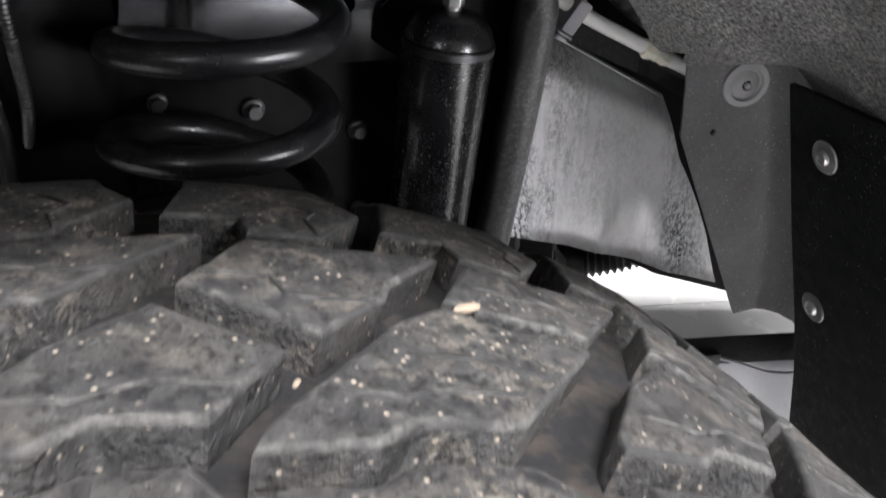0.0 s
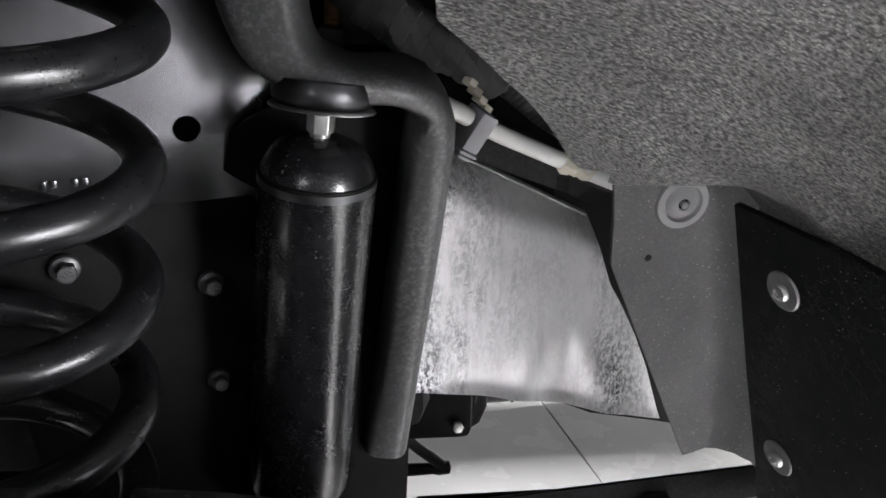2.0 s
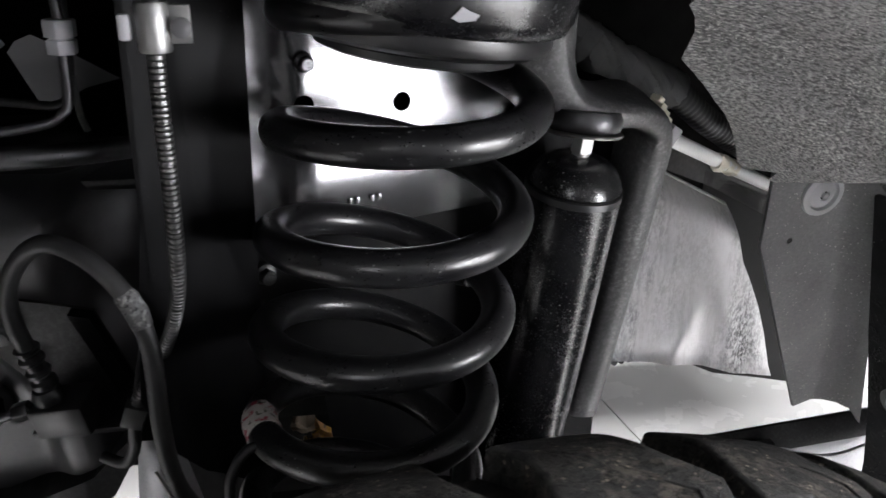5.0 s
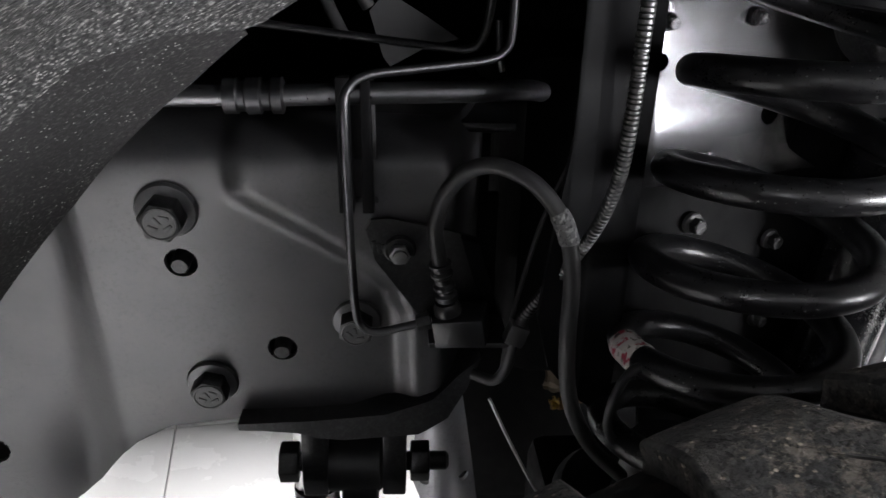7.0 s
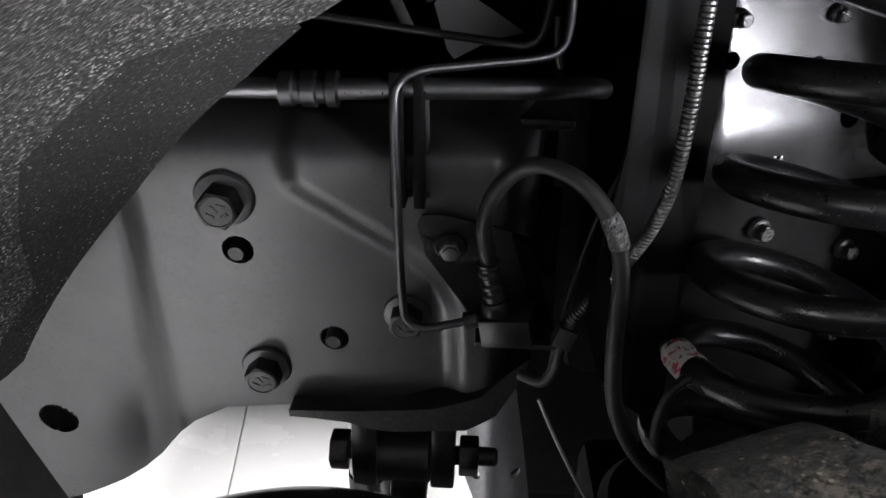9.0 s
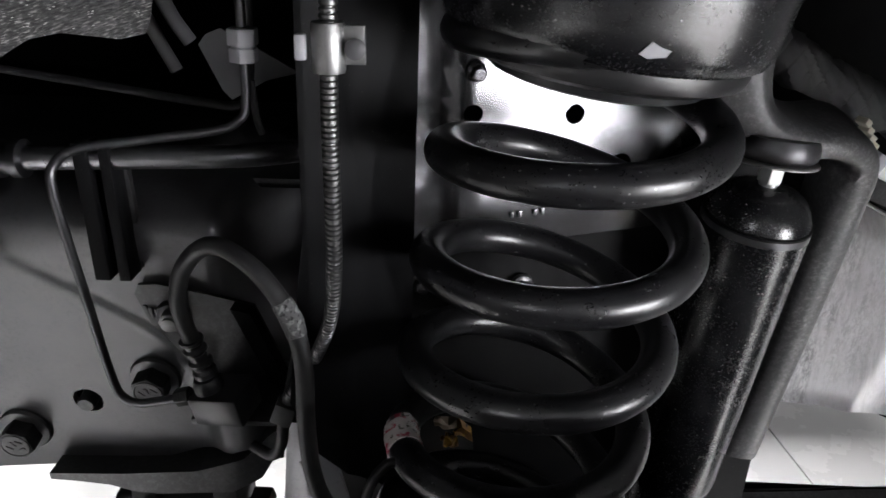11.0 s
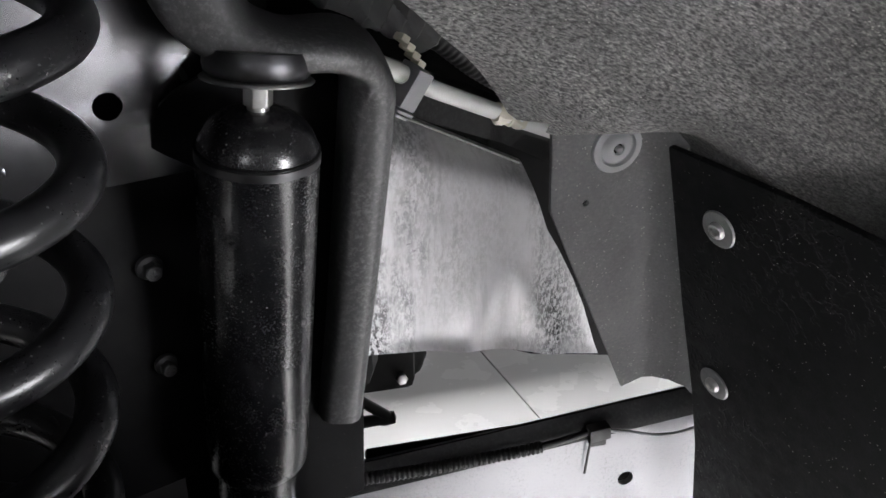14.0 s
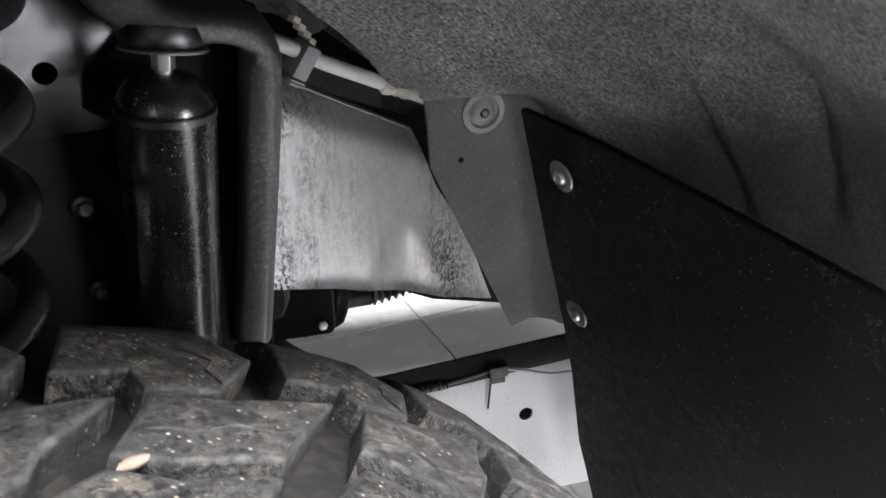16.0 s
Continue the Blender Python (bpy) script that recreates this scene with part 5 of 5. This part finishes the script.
harness = thing("wiring_harness", "corrugated black wiring conduit clipped along the lower rail", "wiring")
part("conduit", sweep(bmesh.new(), smooth_path([(-0.02, 0.70, 0.470), (0.06, 0.694, 0.470), (0.13, 0.692, 0.469), (0.20, 0.692, 0.470), (0.250, 0.692, 0.472)], 0.0011), lambda s: 0.0056 if (s % 0.0045) < 0.0026 else 0.0045, 12), PLASTIC, harness, "corrugated black conduit")
part("wire", tube([(0.246, 0.692, 0.472), (0.275, 0.692, 0.476), (0.300, 0.693, 0.480)], 0.0030, 10), PLASTIC, harness)
part("clip", join(box(-0.010, 0.010, -0.006, 0.006, -0.006, 0.007, 0.0015, Matrix.Translation((0.304, 0.691, 0.479)) @ pose(0, 0, 0, 0, -5, 0)),
                  box(-0.007, 0.008, -0.004, 0.003, -0.018, -0.005, 0.001, Matrix.Translation((0.306, 0.697, 0.479)))), PLASTIC, harness, "black plastic harness clip")
part("strap", tube([(0.299, 0.694, 0.470), (0.298, 0.695, 0.455), (0.2965, 0.696, 0.430)], 0.0012, 8), PLASTIC, harness)
part("lead", tube([(0.312, 0.690, 0.480), (0.335, 0.690, 0.474), (0.365, 0.691, 0.464), (0.395, 0.692, 0.463), (0.425, 0.694, 0.470)], 0.0017, 8), GREY_PLASTIC, harness, "thin grey lead")

plug = thing("sensor_plug", "black elbow sensor plug on a short cable", "connector")
part("body", join(lathe([(0.0, 0), (0.0055, 0.0), (0.0062, 0.004), (0.0085, 0.006), (0.0085, 0.012), (0.0062, 0.014), (0.0055, 0.040), (0.007, 0.046), (0.006, 0.056), (0, 0.058)], 16, facing((0.078, 0.774, 0.466), (1, 0, 0.02)))), PLASTIC, plug)
part("cable", tube([(0.090, 0.772, 0.505), (0.105, 0.772, 0.490), (0.124, 0.773, 0.473), (0.130, 0.774, 0.466)], 0.0052, 10), PLASTIC, plug)
case = thing("transfer_case", "dark cast housing under the frame", "gearbox")
bm = bmesh.new()
bmesh.ops.create_icosphere(bm, subdivisions=4, radius=1)
for v in bm.verts:
    v.co *= 1 + 0.22 * noise.noise(v.co * 2.3) + 0.06 * noise.noise(v.co * 7)
bmesh.ops.transform(bm, matrix=Matrix.Translation((0.118, 0.815, 0.530)) @ pose(0, 0, 0, 0, 22, 0) @ Matrix.Diagonal((0.056, 0.05, 0.040, 1)), verts=bm.verts)
part("housing", bm, DARK, case)
part("bolt", prism(hexagon(0.009), 0, 0.006, 0.0006, facing((0.135, 0.742, 0.532), (0.1, -1, 0.2))), STEEL, case, "bright bolt head")
part("bracket", box(0.070, 0.150, 0.745, 0.775, 0.515, 0.58, 0.008), DARK, case)
boot = thing("steering_boot", "ribbed black rubber bellows under the frame", "rubber boot")
part("bellows", sweep(bmesh.new(), smooth_path([(0.178, 0.900, 0.484), (0.218, 0.900, 0.486), (0.257, 0.900, 0.492), (0.288, 0.900, 0.501)], 0.0012), lambda s: (0.0224 if s < 0.034 else 0.0218 - 0.05 * (s - 0.034) + 0.0027 * math.sin(s * 730)), 20), HOSE, boot)

# ---- suspension link under the front rail ----
link = thing("suspension_link", "black suspension link with a rubber bush and a through bolt", "suspension link")
part("flange", sheet([(-0.387, 0.6350), (-0.3865, 0.6305), (-0.372, 0.6300), (-0.349, 0.6280), (-0.335, 0.6240), (-0.319, 0.6225), (-0.271, 0.6265), (-0.252, 0.6370), (-0.240, 0.658), (-0.232, 0.680),
                      (-0.246, 0.668), (-0.262, 0.652), (-0.292, 0.6415), (-0.340, 0.6370)], lambda x, z: 0.508 + 0.004 * step(-0.27, -0.24, x), 0.09, 0.006), BLACK, link, "black pressed flange with a rolled lip")
# dark box in place of the shaded void above the flange
part("backing", box(-0.365, -0.225, 0.600, 0.612, 0.612, 0.70, 0.002), DARK, link)
for ex, half in ((-0.342, 0.0090), (-0.2865, 0.0085)):
    part("ear", prism([(-0.020, 0.055), (0.020, 0.055), (0.022, 0.0), (0.016, -0.018), (0.0, -0.024), (-0.016, -0.018), (-0.022, 0.0)], -half, half, 0.002, Matrix.Translation((ex, 0.555, 0.572)) @ pose(0, 0, 0, 90, 0, 90)), BLACK, link)
along = facing((-0.315, 0.555, 0.572), (1, 0, 0))
part("bush", join(lathe([(0.010, -0.020), (0.019, -0.020), (0.021, -0.018), (0.021, 0.018), (0.019, 0.020), (0.010, 0.020)], 28, along), box(-0.012, 0.014, -0.018, 0.018, -0.030, 0.0, 0.003, Matrix.Translation((-0.312, 0.555, 0.562)))), HOSE, link, "black rubber bush")
bolt = part("bolt", join(prism(hexagon(0.026), -0.054, -0.040, 0.0015, along), lathe([(0.007, -0.04), (0.007, 0.066), (0.005, 0.068), (0, 0.068)], 18, along)), BLACK, link)
part("nut", prism(hexagon(0.026), 0.040, 0.054, 0.0015, along), BLACK, bolt)
bar = thing("link_rod", "dull steel upright rod behind the suspension link", "rod")
part("rod", tube([(-0.370, 0.66, 0.66), (-0.368, 0.66, 0.56), (-0.367, 0.66, 0.47), (-0.366, 0.66, 0.42)], 0.0075, 20), STEEL, bar, "bright steel upper rod")
part("sleeve", tube([(-0.356, 0.662, 0.470), (-0.354, 0.662, 0.42), (-0.352, 0.662, 0.34), (-0.350, 0.662, 0.28)], 0.020, 24), BLACK, bar, "black lower sleeve")
knuckle = thing("axle_bracket", "pale grey steel axle bracket with bolt holes", "bracket")
part("plate", sheet([(-0.262, 0.612), (-0.262, 0.5537), (-0.2737, 0.5046), (-0.262, 0.48), (-0.2506, 0.4665), (-0.242, 0.44), (-0.210, 0.44), (-0.2142, 0.4687), (-0.2215, 0.5209), (-0.2318, 0.5678), (-0.236, 0.612)],
                    lambda x, z: 0.614 + 24.0 * (x + 0.248) ** 2, 0.005, 0.005, [(-0.2285, 0.506, 0.0045), (-0.262, 0.506, 0.0045)]), ARM, knuckle)
tie = thing("track_rod", "thick black steering rod low across the axle", "rod")
part("rod", tube([(-0.56, 0.500, 0.490), (-0.464, 0.500, 0.520), (-0.424, 0.500, 0.534), (-0.385, 0.500, 0.5424), (-0.346, 0.500, 0.5424), (-0.292, 0.500, 0.5306), (-0.20, 0.505, 0.495), (-0.10, 0.51, 0.44)], 0.030, 24, 0.01), BLACK, tie)
axle = thing("front_axle", "dark steel axle housing below the spring", "axle")
part("housing", join(lathe([(0.0, -0.30), (0.045, -0.30), (0.045, 0.02), (0.055, 0.06), (0.085, 0.14), (0.12, 0.26), (0.12, 0.40), (0.06, 0.50), (0.045, 0.52), (0.045, 0.9), (0, 0.9)], 32, facing((-0.09, 0.66, 0.405), (0, 1, 0)))), DARK, axle)
part("spring_perch", lathe([(0, 0.0), (0.072, 0.0), (0.075, 0.006), (0.070, 0.012), (0.04, 0.014), (0.038, 0.05), (0, 0.05)], 40, facing(on_spring(-0.205), SPRING_AXIS)), BLACK, axle)
part("tower", box(-0.19, -0.03, 0.40, 0.56, 0.42, 0.595, 0.012), DARK, axle)
part("knuckle", box(-0.15, 0.02, 0.34, 0.44, 0.30, 0.54, 0.02), DARK, axle)
# hidden box, added to keep floor light off the lower panel
part("steering_arm", box(0.0, 0.14, 0.37, 0.50, 0.30, 0.55, 0.02), DARK, axle)
part("shock_mount", box(-0.06, 0.04, 0.50, 0.66, 0.37, 0.44, 0.01), DARK, axle)

# ---- the rest of the vehicle: engine bay, fender, bonnet ----
engine = thing("engine", "dark filler blocks standing in for the shaded bay, with ducts and shield", "engine")
# near-black blocks stand in for the darkness of the bay
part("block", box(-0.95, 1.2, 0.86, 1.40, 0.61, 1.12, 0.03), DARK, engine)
# added blocks that hide the bright floor beyond
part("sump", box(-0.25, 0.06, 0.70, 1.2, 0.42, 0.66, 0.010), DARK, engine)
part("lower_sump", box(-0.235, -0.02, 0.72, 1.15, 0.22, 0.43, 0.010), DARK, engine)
# added dark plate that closes a bright gap
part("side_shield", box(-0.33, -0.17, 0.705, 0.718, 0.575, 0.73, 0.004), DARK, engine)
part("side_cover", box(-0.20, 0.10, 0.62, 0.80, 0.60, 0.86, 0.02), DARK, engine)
part("duct", tube([(-0.362, 0.632, 0.95), (-0.338, 0.632, 0.898), (-0.331, 0.632, 0.882), (-0.322, 0.632, 0.864)], 0.0042, 12), PALE_DUCT, engine, "pale plastic duct")
part("second_duct", tube([(-0.336, 0.612, 0.95), (-0.316, 0.612, 0.906), (-0.311, 0.613, 0.896), (-0.305, 0.615, 0.886)], 0.0046, 12), PALE_DUCT, engine, "pale plastic duct")
part("shield", sheet([(-0.305, 0.882), (-0.299, 0.889), (-0.289, 0.893), (-0.264, 0.878), (-0.243, 0.864), (-0.265, 0.858), (-0.291, 0.843), (-0.296, 0.850)], lambda x, z: 0.635 - 0.4 * (z - 0.865), 0.002, 0.01), PALE_DUCT, engine, "grey plastic shield")
part("tray", box(-0.60, -0.21, 0.64, 0.86, 0.80, 0.815, 0.003), DARK, engine)
body = thing("vehicle_body", "dark painted fender and bonnet over the wheel", "vehicle body")
fender = [(1.25, 0.34), (1.25, 1.17), (-0.95, 1.17), (-0.95, 0.40)]
fender += [(ARCH_X + 0.606 * math.sin(radians(a)), ARCH_Z + 0.606 * math.cos(radians(a))) for a in range(-90, 96, 6)]
part("fender", sheet(fender, lambda x, z: lip(x) - 0.012, 0.008, 0.1), BLACK, body, "dark fender with a round wheel opening")
# added dark sheet that hides the floor past the rail's left end
part("front_valance", box(-0.95, -0.605, 0.605, 0.625, 0.10, 0.72, 0.004), DARK, body, "added dark sheet closing the view past the rail")
part("bonnet", prism([(-0.95, lip(-0.95) - 0.012), (1.25, lip(1.25) - 0.012), (1.25, 1.95), (-0.95, 1.55)], 1.17, 1.19, 0.006), BLACK, body)
part("far_side", box(-0.95, 1.25, 1.93, 1.95, 0.60, 1.17, 0.004), BLACK, body)
part("nose", box(-0.97, -0.95, lip(-0.95), 1.95, 0.42, 1.19, 0.004), BLACK, body)
part("bulkhead", box(1.23, 1.25, lip(1.25), 1.95, 0.55, 1.17, 0.004), BLACK, body)

# ---- floor tiles ----
slab_ob = bpy.data.objects["floor"]
tile = prism([(-0.2985, -0.2985), (0.2985, -0.2985), (0.2985, 0.2985), (-0.2985, 0.2985)], -0.008, 0.0, 0.0008, None, 1)
first_tile = part("tile", tile, TILE, slab_ob)
turn = radians(9.0)
for i in range(-6, 8):
    for j in range(-8, 8):
        u, w = (i + 0.5) * 0.6, (j + 0.5) * 0.6
        tx = 0.459 + u * math.cos(turn) - w * math.sin(turn)
        ty = 1.644 + u * math.sin(turn) + w * math.cos(turn)
        if not (-3.5 < tx < 4.5 and -3.5 < ty < 5.5):
            continue
        t_ob = first_tile if i == 0 and j == 0 else new("tile", first_tile.data)
        t_ob.parent = slab_ob
        t_ob.matrix_basis = pose(tx, ty, 0, 0, 0, math.degrees(turn))
